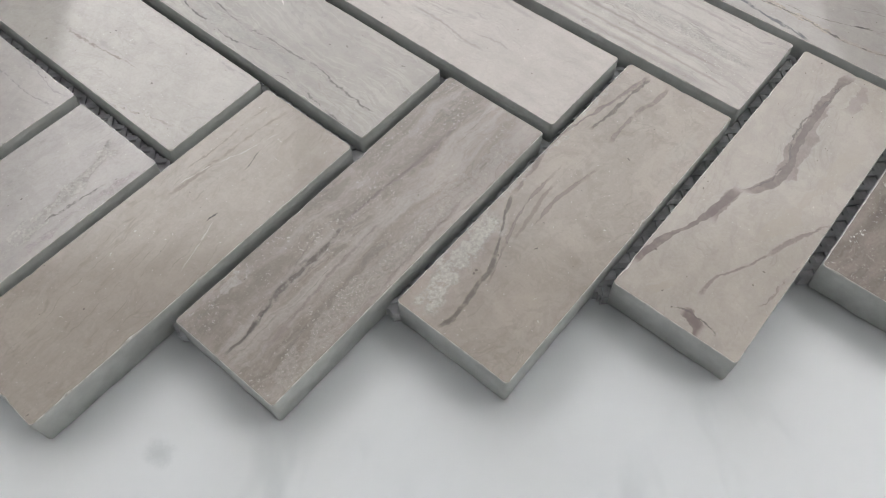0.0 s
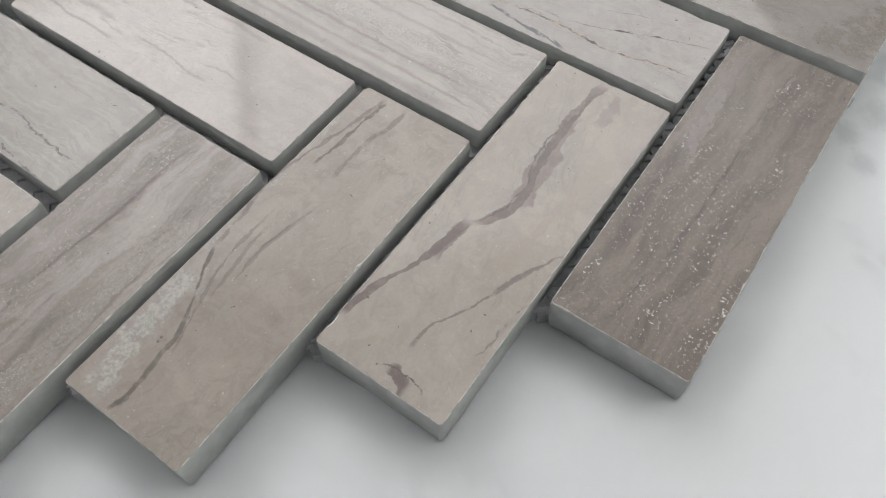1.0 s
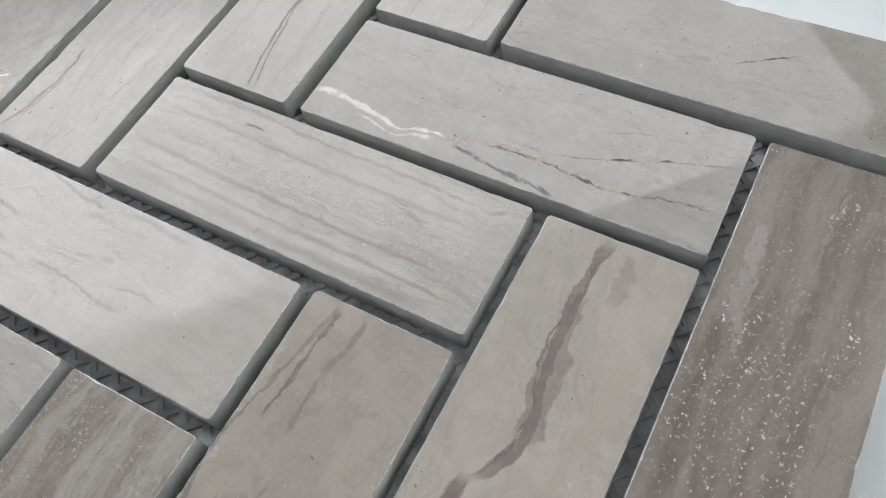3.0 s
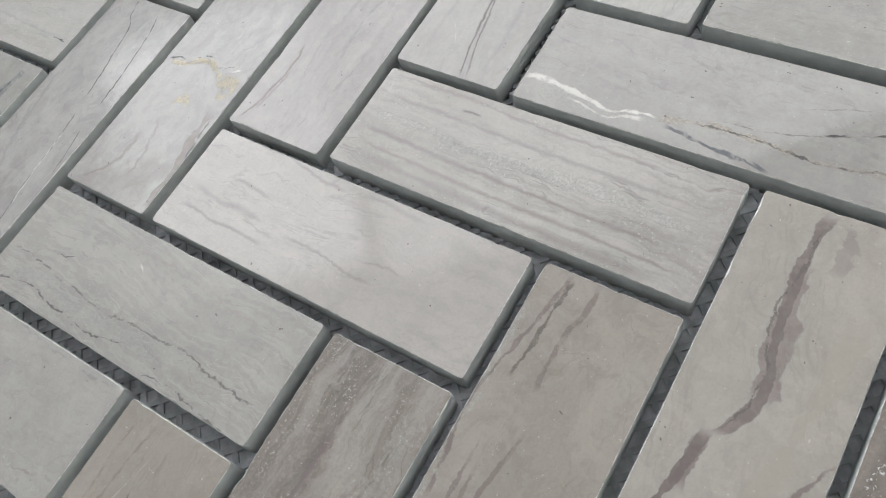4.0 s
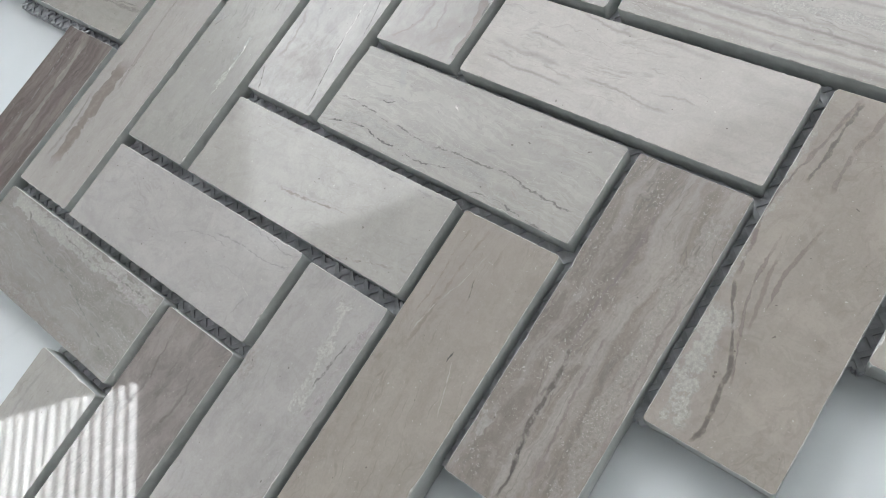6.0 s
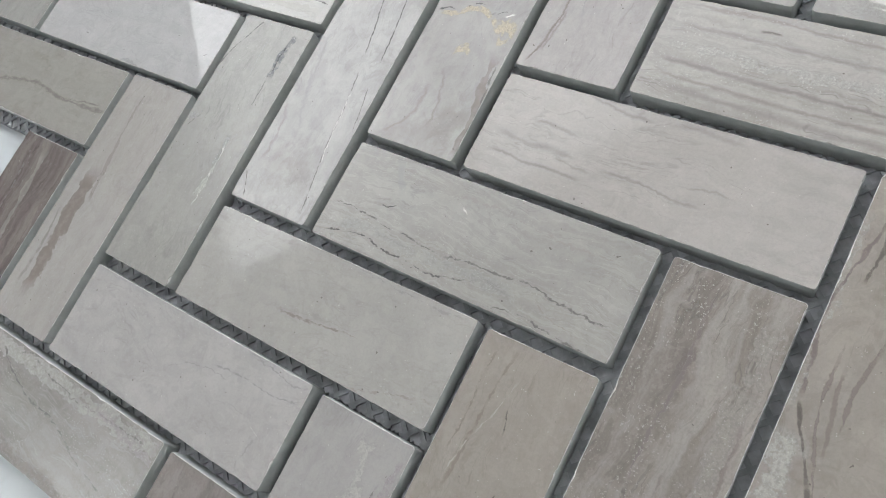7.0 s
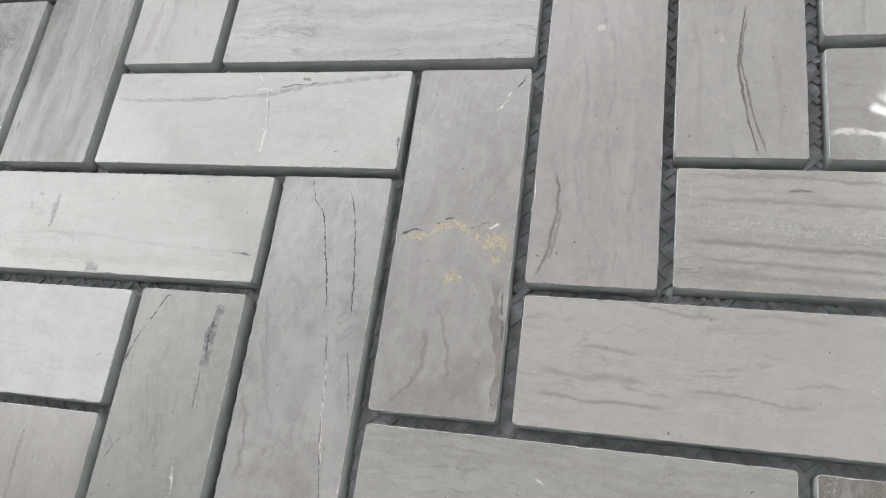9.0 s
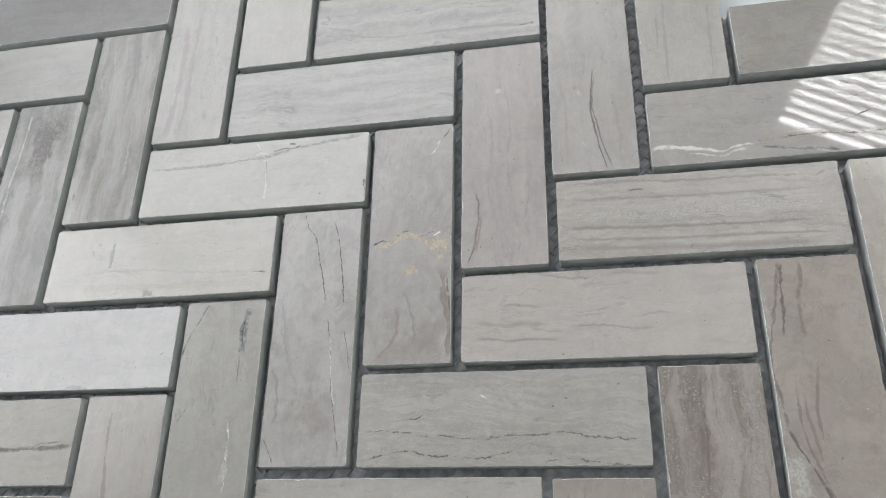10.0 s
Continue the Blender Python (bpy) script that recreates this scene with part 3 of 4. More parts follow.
tile_look("H", 0, -1, "polished grey marble tile with thin brown and grey veins",
    (168, 166, 160), (156, 154, 148), band=0.3, line=0.2, cloud=0.3, speck=0.05, rough=0.1, tilt=-4.0, shift=(0.08, 0.16), veins=[
    ([(-8.9, -4.0), (0.2, -3.9), (8.6, -2.6), (15.4, -1.9)], 0.45, BROWN, 0.7, 0.7, 4, "line"),
    ([(3.4, 12.5), (15.2, 11.4), (27.2, 11.1), (36.5, 11.5)], 0.35, GREY, 0.6, 0.8, 4, "line"),
    ([(3.3, -12.5), (17.5, -12.2), (28.9, -8.9), (38.2, -6.4)], 0.4, MID, 0.7, 1, 4, "line"),
    ([(21.7, -5.7), (25.2, -8.5), (33.2, -10.4)], 0.5, PALE, 0.6, 1, 2, "rock")])
tile_look("H", 0, 0, "greenish-grey matte marble tile with wavy grey lines",
    (166, 164, 158), (150, 147, 141), band=0.6, line=0.5, cloud=0.3, speck=0.25, rough=0.36, tilt=3.0, shift=(0.04, 0.05), veins=[
    ([(-37.2, -3.3), (-27.8, -3.3), (-21.6, -4.4), (-12.5, -5.0), (-5.0, -5.9)], 0.34, DARK, 0.77, 0.8, 3, "line"),
    ([(-5.0, -5.9), (2.3, -4.9), (9.6, -4.6), (16.8, -4.1), (23.8, -5.2), (30.8, -5.9), (36.3, -5.7)], 0.4, DARK, 0.70, 0.8, 3, "line"),
    ([(-36.0, -11.0), (-30.6, -9.3), (-24.5, -8.5), (-18.4, -9.7), (-12.4, -9.8), (-6.5, -10.4), (0.1, -9.5), (5.9, -8.2)], 0.37, DARK, 0.87, 0.7, 3, "line"),
    ([(9.4, -12.4), (16.5, -10.6), (22.1, -11.2), (27.6, -11.8), (35.1, -12.3)], 0.34, DARK, 0.70, 0.8, 3, "line"),
    ([(16.8, -4.5), (25.0, -9.2), (33.2, -10.4)], 0.41, MID, 0.8, 1, 4, "line")])
more_veins("H", 0, 0, [
    ([(-35.3, -8.4), (-24.6, -6.5), (-12.5, -7.9), (2.3, -7.1), (16.7, -7.6)], 1.6, GREY, 0.4, 1.4, 5, "rock"),
    ([(-26.1, 12.5), (-23.1, 8.0), (-20.3, 3.0)], 1.2, GREY, 0.55, 1, 3, "band"),
    ([(-24.2, -0.1), (-22.7, 0.0), (-20.5, 0.9)], 0.34, BLACK, 0.95, 0.4, 0.6, "line"),
    ([(-34.4, 3.6), (-18.8, 4.8), (-3.5, 5.9), (11.3, 3.7)], 2.2, PALE, 0.3, 1.8, 6, "band"),
    ([(-12.7, 7.7), (2.6, 8.7), (18.8, 6.7), (34.5, 7.2)], 0.4, MID, 0.6, 1.2, 5, "line"),
    ([(-5.0, 6.1), (-4.2, 5.6), (-3.3, 5.0)], 0.4, WHITE, 0.9, 0.3, 0.5, "line")])
tile_look("H", 0, 1, "pale polished marble tile with thin wavy brown-grey lines",
    (181, 176, 171), (168, 163, 157), band=0.4, line=0.3, cloud=0.2, speck=0.0, rough=0.11, tilt=0.0, shift=(0.32, -0.21), veins=[
    ([(-35.6, -1.2), (-31.0, -1.9), (-26.1, -2.7), (-21.5, -2.2), (-16.9, -2.5), (-12.4, -3.0)], 0.88, WISP, 0.45, 0.5, 5, "wisp"),
    ([(-34.9, -6.5), (-29.2, -6.2), (-24.4, -7.0), (-19.8, -6.6), (-15.3, -6.9), (-10.9, -6.8)], 0.60, WISP, 0.68, 0.5, 3, "wisp"),
    ([(-28.6, 3.0), (-22.4, 3.1), (-17.7, 2.4), (-13.9, 1.6)], 0.48, WISP, 0.50, 0.6, 4, "wisp"),
    ([(-20.2, 12.5), (-14.5, 11.8), (-9.9, 10.7), (-5.4, 10.2), (-0.2, 10.1)], 0.56, WISP, 0.50, 0.6, 5, "wisp"),
    ([(-0.2, 10.1), (5.6, 11.2), (11.3, 10.9), (18.4, 10.2)], 0.72, WISP, 0.40, 0.6, 5, "wisp")])
more_veins("H", 0, 1, [
    ([(-9.6, -3.8), (-4.6, -3.4), (-0.4, -3.5), (3.8, -4.0), (8.6, -4.8), (14.8, -4.5)], 0.56, WISP, 0.54, 0.6, 5, "wisp"),
    ([(7.6, -2.0), (14.5, -0.7), (19.8, -1.1)], 0.40, WISP, 0.40, 0.6, 4, "wisp"),
    ([(-20.6, -2.0), (-14.8, -4.7), (-8.7, -4.5)], 0.40, WISP, 0.40, 0.7, 4, "wisp"),
    ([(-10.8, -11.1), (-10.4, -11.4), (-10.1, -11.8)], 0.34, BLACK, 0.9, 0.2, 0.4, "line")])
tile_look("H", 0, 2, "striped grey-beige marble tile with a line of pale specks",
    (181, 177, 172), (159, 154, 148), band=0.8, line=0.5, cloud=0.1, speck=0.45, rough=0.2, tilt=0.0, shift=(0.17, 0.19), veins=[
    ([(-37.6, 1.0), (-23.3, 0.7), (-8.0, -0.1), (7.1, 0.8), (24.6, 0.7), (37.1, -1.0)], 1.5, PALE, 0.7, 0.7, 6, "rock"),
    ([(-37.7, -2.8), (-20.5, -3.5), (-5.4, -4.0), (9.4, -4.4), (30.9, -4.5)], 0.72, WISP, 0.75, 0.4, 6, "wisp"),
    ([(-36.4, -8.8), (-13.4, -10.0), (8.6, -10.7), (33.9, -11.2)], 1.20, WISP, 0.53, 0.4, 8, "wisp"),
    ([(-35.7, 5.9), (-19.9, 5.6), (-4.4, 5.2), (10.6, 4.8), (32.4, 4.7)], 0.72, WISP, 0.48, 0.6, 6, "wisp"),
    ([(-37.1, 11.0), (-19.5, 10.9), (0.6, 9.8), (26.0, 9.8)], 0.6, MID, 0.7, 0.6, 6, "wisp"),
    ([(-36.3, -6.2), (-8.7, -7.5), (16.2, -7.9), (35.8, -8.5)], 0.7, MID, 0.8, 0.5, 6, "wisp")])
more_veins("H", 0, 2, [
    ([(-18.1, 7.8), (-15.8, 8.0), (-13.4, 8.0)], 0.35, DARK, 0.7, 0.3, 1, "wisp")])
tile_look("H", 0, 3, "polished grey marble tile with white, tan and blue-black cracks",
    (166, 163, 159), (154, 150, 145), band=0.4, line=0.3, cloud=0.3, speck=0.05, rough=0.06, tilt=4.0, shift=(0.07, -0.06), veins=[
    ([(-38.2, -7.6), (-36.5, -6.4), (-32.7, -6.6), (-27.8, -7.1), (-22.2, -8.4), (-18.6, -9.2), (-14.6, -7.9), (-9.5, -7.8)], 0.95, WHITE, 0.85, 0.5, 2, "line"),
    ([(-28.0, -9.0), (-24.9, -9.5), (-21.9, -10.2), (-18.7, -10.8), (-15.3, -9.3), (-11.4, -8.8)], 0.65, WHITE, 0.8, 0.5, 2, "line"),
    ([(-34.3, -9.0), (-25.8, -10.0), (-17.9, -9.7), (-9.7, -8.4)], 1.8, PALE, 0.45, 0.8, 2, "rock"),
    ([(-10.1, -7.8), (-4.6, -6.6), (-0.1, -5.8), (6.0, -5.9), (11.0, -6.3), (15.9, -6.8)], 1, TAN, 0.8, 0.5, 2, "rock"),
    ([(-3.4, -6.4), (3.7, -6.0), (11.0, -6.3), (17.1, -6.9), (23.6, -6.5), (30.4, -5.0), (36.5, -4.6)], 0.35, DARK, 0.85, 0.6, 3, "line")])
more_veins("H", 0, 3, [
    ([(15.9, -6.8), (22.4, -6.4), (30.6, -5.4), (36.8, -5.2)], 0.8, TAN, 0.55, 0.6, 3, "rock"),
    ([(-8.2, -8.8), (-2.5, -9.7), (1.7, -10.5), (5.3, -10.6), (8.6, -11.0), (12.7, -12.0)], 0.88, INK, 0.9, 0.4, 2, "line"),
    ([(0.6, -9.8), (4.3, -9.9), (10.5, -11.3)], 0.34, PALE, 0.7, 0.5, 2, "line"),
    ([(17.8, -1.3), (19.4, -0.8), (21.5, -0.0)], 0.4, BLACK, 0.9, 0.3, 1, "line"),
    ([(25.5, 1.5), (27.4, 2.2)], 0.4, BLACK, 0.8, 0.2, 0.6, "line"),
    ([(0.1, -4.1), (6.2, -4.2), (12.7, -3.1), (21.3, -0.1), (27.9, 2.3), (38.2, 5.1)], 0.22, DARK, 0.45, 0.4, 4, "line"),
    ([(11.9, 2.4), (18.2, 4.9), (25.7, 6.9)], 0.22, DARK, 0.35, 0.4, 4, "line")])
tile_look("H", 0, 4, "polished grey marble tile with a brown speckled end",
    (155, 151, 146), (145, 140, 135), band=0.4, line=0.3, cloud=0.4, speck=0.1, rough=0.06, tilt=-3.0, shift=(-0.43, 0.78), veins=[
    ([(2.2, -2.1), (7.0, 0.7), (10.0, 2.5), (12.6, 4.1)], 0.45, DARK, 0.95, 0.4, 3.0, "line"),
    ([(38.2, 12.5), (36.1, 3.7), (32.6, -3.8), (31.2, -11.5)], 10.0, BROWN, 0.57, 2.0, 3.0, "rock"),
    ([(25.4, 8.8), (26.9, 8.6)], 0.4, DARK, 0.75, 0.5, 2.0, "line")])
tile_look("V", 0, -4, "dark brown marble tile striped along its length",
    (132, 122, 117), (100, 90, 86), band=0.95, line=0.5, cloud=0.0, speck=0.05, rough=0.22, tilt=0.0, shift=(0.00, 0.00), veins=[
    ([(35.3, -11.1), (14.2, -12.5), (-4.0, -10.3), (-17.4, -9.3)], 2.0, DARK, 0.52, 0.8, 8.0, "band"),
    ([(36.6, 7.3), (19.0, 5.0), (-0.5, 3.5), (-12.7, 3.0)], 0.6, DARK, 0.62, 0.6, 5.0, "line"),
    ([(36.5, 0.9), (16.0, -1.4), (-2.4, -2.0)], 1.3, PALE, 0.4, 0.6, 5.0, "band")])
tile_look("V", 0, -3, "pale grey marble tile with a broad brown stripe",
    (168, 164, 159), (156, 151, 146), band=0.4, line=0.2, cloud=0.1, speck=0.0, rough=0.2, tilt=0.0, shift=(-0.08, 0.33), veins=[
    ([(10.6, 4.9), (-3.8, 5.3), (-17.5, 4.7), (-32.1, 4.4)], 2.95, BROWN, 0.92, 0.7, 8.0, "band"),
    ([(34.6, 4.6), (21.3, 3.7), (7.5, 2.0), (-2.2, 1.1)], 0.7, BROWN, 0.75, 0.6, 6.0, "line"),
    ([(-3.5, 10.0), (-17.0, 8.3), (-31.0, 8.7)], 0.6, DARK, 0.38, 0.6, 6.0, "line")])
tile_look("V", 0, -2, "greenish-grey marble tile with dark cracks and white crystals",
    (160, 160, 153), (148, 148, 141), band=0.4, line=0.3, cloud=0.3, speck=0.1, rough=0.24, tilt=-6.0, shift=(-0.35, 0.28), veins=[
    ([(37.3, 5.8), (31.2, 8.6), (25.2, 11.3), (20.2, 12.5)], 0.4, DARK, 0.9, 0.4, 1.5, "line"),
    ([(35.7, -7.5), (30.5, -6.7), (26.2, -6.3), (22.0, -6.5)], 1.1, INK, 0.8, 0.7, 1.5, "rock"),
    ([(36.6, -7.0), (29.7, -6.4), (22.8, -6.4)], 0.3, BLACK, 0.8, 0.6, 1.5, "line"),
    ([(22.0, -6.2), (17.8, -6.2), (12.9, -6.0)], 0.25, DARK, 0.8, 0.5, 2, "line"),
    ([(4.1, -4.9), (-0.6, -5.2), (-6.0, -5.6)], 1.1, GREY, 0.8, 0.8, 2, "rock"),
    ([(3.3, -5.2), (-3.0, -5.6), (-10.6, -5.9), (-17.2, -5.5)], 0.35, WHITE, 0.85, 0.7, 2, "line"),
    ([(-4.5, -5.8), (-10.6, -5.6), (-15.0, -4.6)], 0.9, PALE, 0.8, 0.8, 2, "rock")])
more_veins("V", 0, -2, [
    ([(33.5, 1.1), (26.5, 0.6), (19.7, 0.0)], 0.25, GREY, 0.7, 0.5, 3, "line"),
    ([(4.0, 12.5), (5.2, 10.1), (6.4, 7.9)], 1.5, GREY, 0.85, 0.8, 0.8, "rock"),
    ([(1.7, 11.3), (3.9, 9.6), (6.5, 8.2)], 0.3, DARK, 0.8, 0.8, 0.6, "line")])
tile_look("V", 0, -1, "pale grey marble tile with thin cracks and a brownish foot",
    (170, 168, 165), (156, 153, 149), band=0.4, line=0.2, cloud=0.6, speck=0.05, rough=0.12, tilt=-4.0, shift=(-0.18, 0.47), veins=[
    ([(-28.0, 11.3), (-25.1, 1.7), (-29.1, -10.0)], 9, BROWN, 0.42, 2, 7, "band"),
    ([(37.8, 5.7), (33.3, 4.3), (28.4, 1.3), (21.1, -0.4), (14.0, -2.1), (8.2, -3.2)], 0.28, DARK, 0.85, 0.4, 2, "line"),
    ([(4.0, -4.2), (-2.8, -5.2), (-9.4, -6.1), (-19.0, -7.1), (-26.8, -8.5), (-35.8, -10.2)], 0.25, DARK, 0.6, 0.4, 3, "line"),
    ([(35.1, -3.5), (30.4, -5.3), (23.0, -6.8), (18.9, -7.4), (14.2, -8.0), (6.7, -8.8)], 0.28, DARK, 0.85, 0.4, 2, "line"),
    ([(0.4, -9.2), (-6.3, -10.7), (-12.8, -11.8)], 0.22, DARK, 0.6, 0.4, 2, "line"),
    ([(-2.8, -5.4), (-17.5, -7.0), (-22.2, -8.0)], 0.25, WHITE, 0.6, 0.5, 1, "line")])
more_veins("V", 0, -1, [
    ([(11.8, 10.5), (-2.2, 8.2), (-10.6, 6.1), (-17.2, 2.4)], 0.8, GREY, 0.55, 1, 4, "wisp"),
    ([(-31.1, 5.2), (-26.6, 4.0), (-21.9, 2.0)], 1.6, PALE, 0.5, 1.2, 2, "band"),
    ([(-36.4, 4.6), (-34.2, 4.1), (-31.9, 2.6)], 1.3, PALE, 0.5, 1.2, 2, "band"),
    ([(-29.5, 12.5), (-34.1, 9.8), (-37.8, 8.2)], 0.25, DARK, 0.7, 0.4, 2, "line"),
    ([(-8.7, 12.5), (-18.6, 9.0), (-28.0, 9.6)], 0.7, BROWN, 0.5, 1, 4, "wisp")])
tile_look("V", 0, 0, "grey marble tile with a gold-crusted crack across it",
    (168, 165, 162), (154, 149, 145), band=0.4, line=0.2, cloud=0.5, speck=0.05, rough=0.16, tilt=6.0, shift=(-0.09, -0.03), veins=[
    ([(-38.2, 11.6), (-35.1, 2.0), (-32.8, -4.8), (-36.4, -12.5)], 9, BROWN, 0.42, 2, 5, "band"),
    ([(-9.7, -10.0), (-15.2, -10.2), (-21.4, -11.1), (-27.5, -12.0), (-33.5, -12.2), (-37.6, -11.6)], 1.3, BROWN, 0.75, 0.7, 4, "band"),
    ([(-10.7, -11.1), (-17.1, -11.5), (-25.4, -12.5), (-35.3, -12.5)], 0.35, DARK, 0.6, 0.7, 4, "line"),
    ([(-27.5, -2.6), (-27.4, -6.6), (-27.5, -12.3)], 4.2, MID, 0.6, 1.2, 2, "band"),
    ([(-38.2, 10.5), (-35.0, 7.5), (-31.3, 4.2), (-26.9, 3.0), (-20.4, 3.3)], 0.9, BROWN, 0.55, 0.9, 4, "wisp"),
    ([(-33.3, -2.3), (-27.1, -1.9), (-22.0, -0.8), (-15.8, 2.3)], 0.6, BROWN, 0.5, 0.9, 4, "wisp")])
more_veins("V", 0, 0, [
    ([(-31.0, 8.7), (-23.3, 8.0), (-15.7, 5.6)], 2.6, PALE, 0.4, 1.8, 3, "band"),
    ([(-2.3, 11.0), (-1.7, 6.5), (-0.0, 3.3), (0.8, 0.1), (-0.6, -2.9), (-2.5, -5.8)], 1, GOLD, 0.95, 0.8, 1, "rock"),
    ([(-2.1, -5.4), (-2.5, -8.4), (-3.9, -11.7)], 2.6, GOLD, 0.9, 1, 1, "rock"),
    ([(-5.7, -7.7), (-6.7, -9.2), (-5.1, -10.7)], 1.5, GOLD, 0.8, 1, 0.6, "rock"),
    ([(-11.8, 1.4), (-10.4, -0.2), (-11.3, -2.9)], 1.7, GOLD, 0.95, 0.8, 0.8, "rock"),
    ([(-1.6, 11.2), (-0.7, 8.7), (-0.7, 7.0)], 0.32, BLACK, 0.95, 0.5, 0.6, "line"),
    ([(1.9, 2.6), (2.3, 1.1), (2.3, -0.4)], 0.35, BLACK, 0.95, 0.5, 0.6, "line"),
    ([(0.7, 4.1), (1.1, 3.2)], 0.35, BLACK, 0.9, 0.3, 0.4, "line")])
more_veins("V", 0, 0, [
    ([(0.1, -2.7), (0.4, -4.9), (1.4, -6.3), (1.3, -7.2)], 0.45, BLACK, 0.85, 0.8, 0.6, "line"),
    ([(0.2, -6.8), (0.8, -7.9), (1.4, -9.3)], 0.6, WHITE, 0.95, 0.6, 0.5, "line"),
    ([(36.6, -11.4), (33.9, -10.0), (32.5, -8.5)], 0.4, BLACK, 0.85, 0.5, 1, "line"),
    ([(32.5, -8.5), (29.7, -7.4), (27.5, -5.6)], 0.4, WHITE, 0.85, 0.6, 1, "line")])
tile_look("V", 0, 1, "pinkish-grey marble tile with one short brown vein",
    (173, 168, 165), (159, 153, 150), band=0.5, line=0.3, cloud=0.2, speck=0.02, rough=0.18, tilt=0.0, shift=(0.01, -0.40), veins=[
    ([(-13.8, 8.2), (-18.9, 7.5), (-26.4, 7.8), (-32.4, 8.9), (-37.3, 10.7)], 0.42, BROWN, 0.94, 0.7, 2.0, "wisp"),
    ([(-21.4, 6.8), (-27.6, 7.1), (-33.6, 8.3)], 0.42, BROWN, 0.62, 0.7, 2.0, "wisp"),
    ([(21.0, 2.1), (21.0, 1.2), (21.0, 0.3)], 0.9, WHITE, 0.47, 0.2, 0.5, "line"),
    ([(24.9, -0.3), (10.4, -2.3), (-5.9, -1.5), (-19.8, -3.4)], 0.5, GREY, 0.44, 0.8, 6.0, "line"),
    ([(19.2, 5.4), (4.9, 3.2), (-11.2, 4.4), (-26.1, 1.7)], 0.5, GREY, 0.44, 0.8, 6.0, "line"),
    ([(6.2, -6.0), (-8.4, -7.8), (-23.4, -6.9), (-35.0, -7.9)], 0.9, BROWN, 0.15, 0.8, 6.0, "wisp")])
tile_look("V", 0, 2, "grey marble tile with a fine double vein down its middle",
    (175, 172, 168), (161, 157, 153), band=0.5, line=0.3, cloud=0.2, speck=0.05, rough=0.18, tilt=0.0, shift=(-0.53, -0.15), veins=[
    ([(-1.7, -1.0), (-9.5, -0.2), (-15.0, 0.4), (-21.7, -0.2), (-29.5, -1.5), (-38.2, -3.5)], 0.34, DARK, 0.88, 0.4, 3.0, "wisp"),
    ([(-3.9, -1.6), (-15.0, -0.2), (-21.7, -1.1), (-30.8, -3.0), (-38.2, -5.2)], 0.34, DARK, 0.75, 0.4, 3.0, "wisp"),
    ([(-23.2, 9.8), (-25.0, 5.4), (-31.1, 1.7)], 0.25, WHITE, 0.25, 0.5, 2.0, "line"),
    ([(-9.3, 4.5), (-10.8, 3.4), (-12.2, 2.8)], 0.9, WHITE, 0.31, 1.0, 1.0, "rock"),
    ([(-4.2, -9.2), (-17.8, -10.0), (-28.2, -9.3), (-37.9, -10.6)], 1.4, TAN, 0.3, 0.9, 3.0, "wisp"),
    ([(-3.4, 9.7), (-17.6, 7.7), (-30.8, 8.1), (-38.2, 6.9)], 0.8, BROWN, 0.18, 0.7, 4.0, "wisp"),
    ([(-9.6, -5.9), (-21.8, -7.3), (-32.0, -7.7)], 0.8, BROWN, 0.2, 0.7, 4.0, "wisp")])
tile_look("V", 0, 3, "light grey marble tile with straight grey lines",
    (177, 175, 169), (165, 162, 156), band=0.5, line=0.2, cloud=0.2, speck=0.0, rough=0.2, tilt=0.0, shift=(-0.03, 0.06), veins=[
    ([(-6.7, 4.2), (-24.1, 4.8), (-38.2, 4.9)], 0.6, GREY, 0.75, 0.4, 4.0, "line"),
    ([(-9.8, -8.7), (-25.9, -8.2), (-37.8, -8.1)], 0.5, GREY, 0.75, 0.4, 4.0, "line"),
    ([(-10.8, 6.6), (-25.9, 7.2)], 0.5, GREY, 0.5, 0.4, 4.0, "line")])
tile_look("H", -1, -3, "greenish-grey marble tile with a dark branching vein",
    (155, 153, 145), (144, 142, 134), band=0.3, line=0.2, cloud=0.3, speck=0.0, rough=0.24, tilt=0.0, shift=(0.00, 0.00), veins=[
    ([(-38.2, -8.4), (-24.1, -6.5), (-9.9, -2.8), (5.1, -0.8), (16.5, -2.3), (28.7, -2.1), (38.2, -1.4)], 0.8, DARK, 0.81, 0.8, 3.0, "line"),
    ([(16.5, -2.3), (25.0, -1.5), (35.3, 0.4)], 0.5, DARK, 0.5, 0.8, 3.0, "line")])
tile_look("H", -1, -2, "mirror-polished pale marble tile",
    (182, 181, 180), (172, 171, 170), band=0.3, line=0.2, cloud=0.3, speck=0.0, rough=0.045, tilt=0.0, shift=(-0.19, -0.31), veins=[
    ([(33.6, -3.0), (35.0, -1.8)], 0.3, DARK, 0.88, 0.3, 1.0, "line"),
    ([(3.3, -12.5), (7.0, -11.8), (12.8, -12.5)], 0.5, GREY, 0.46, 0.8, 2.0, "rock")])
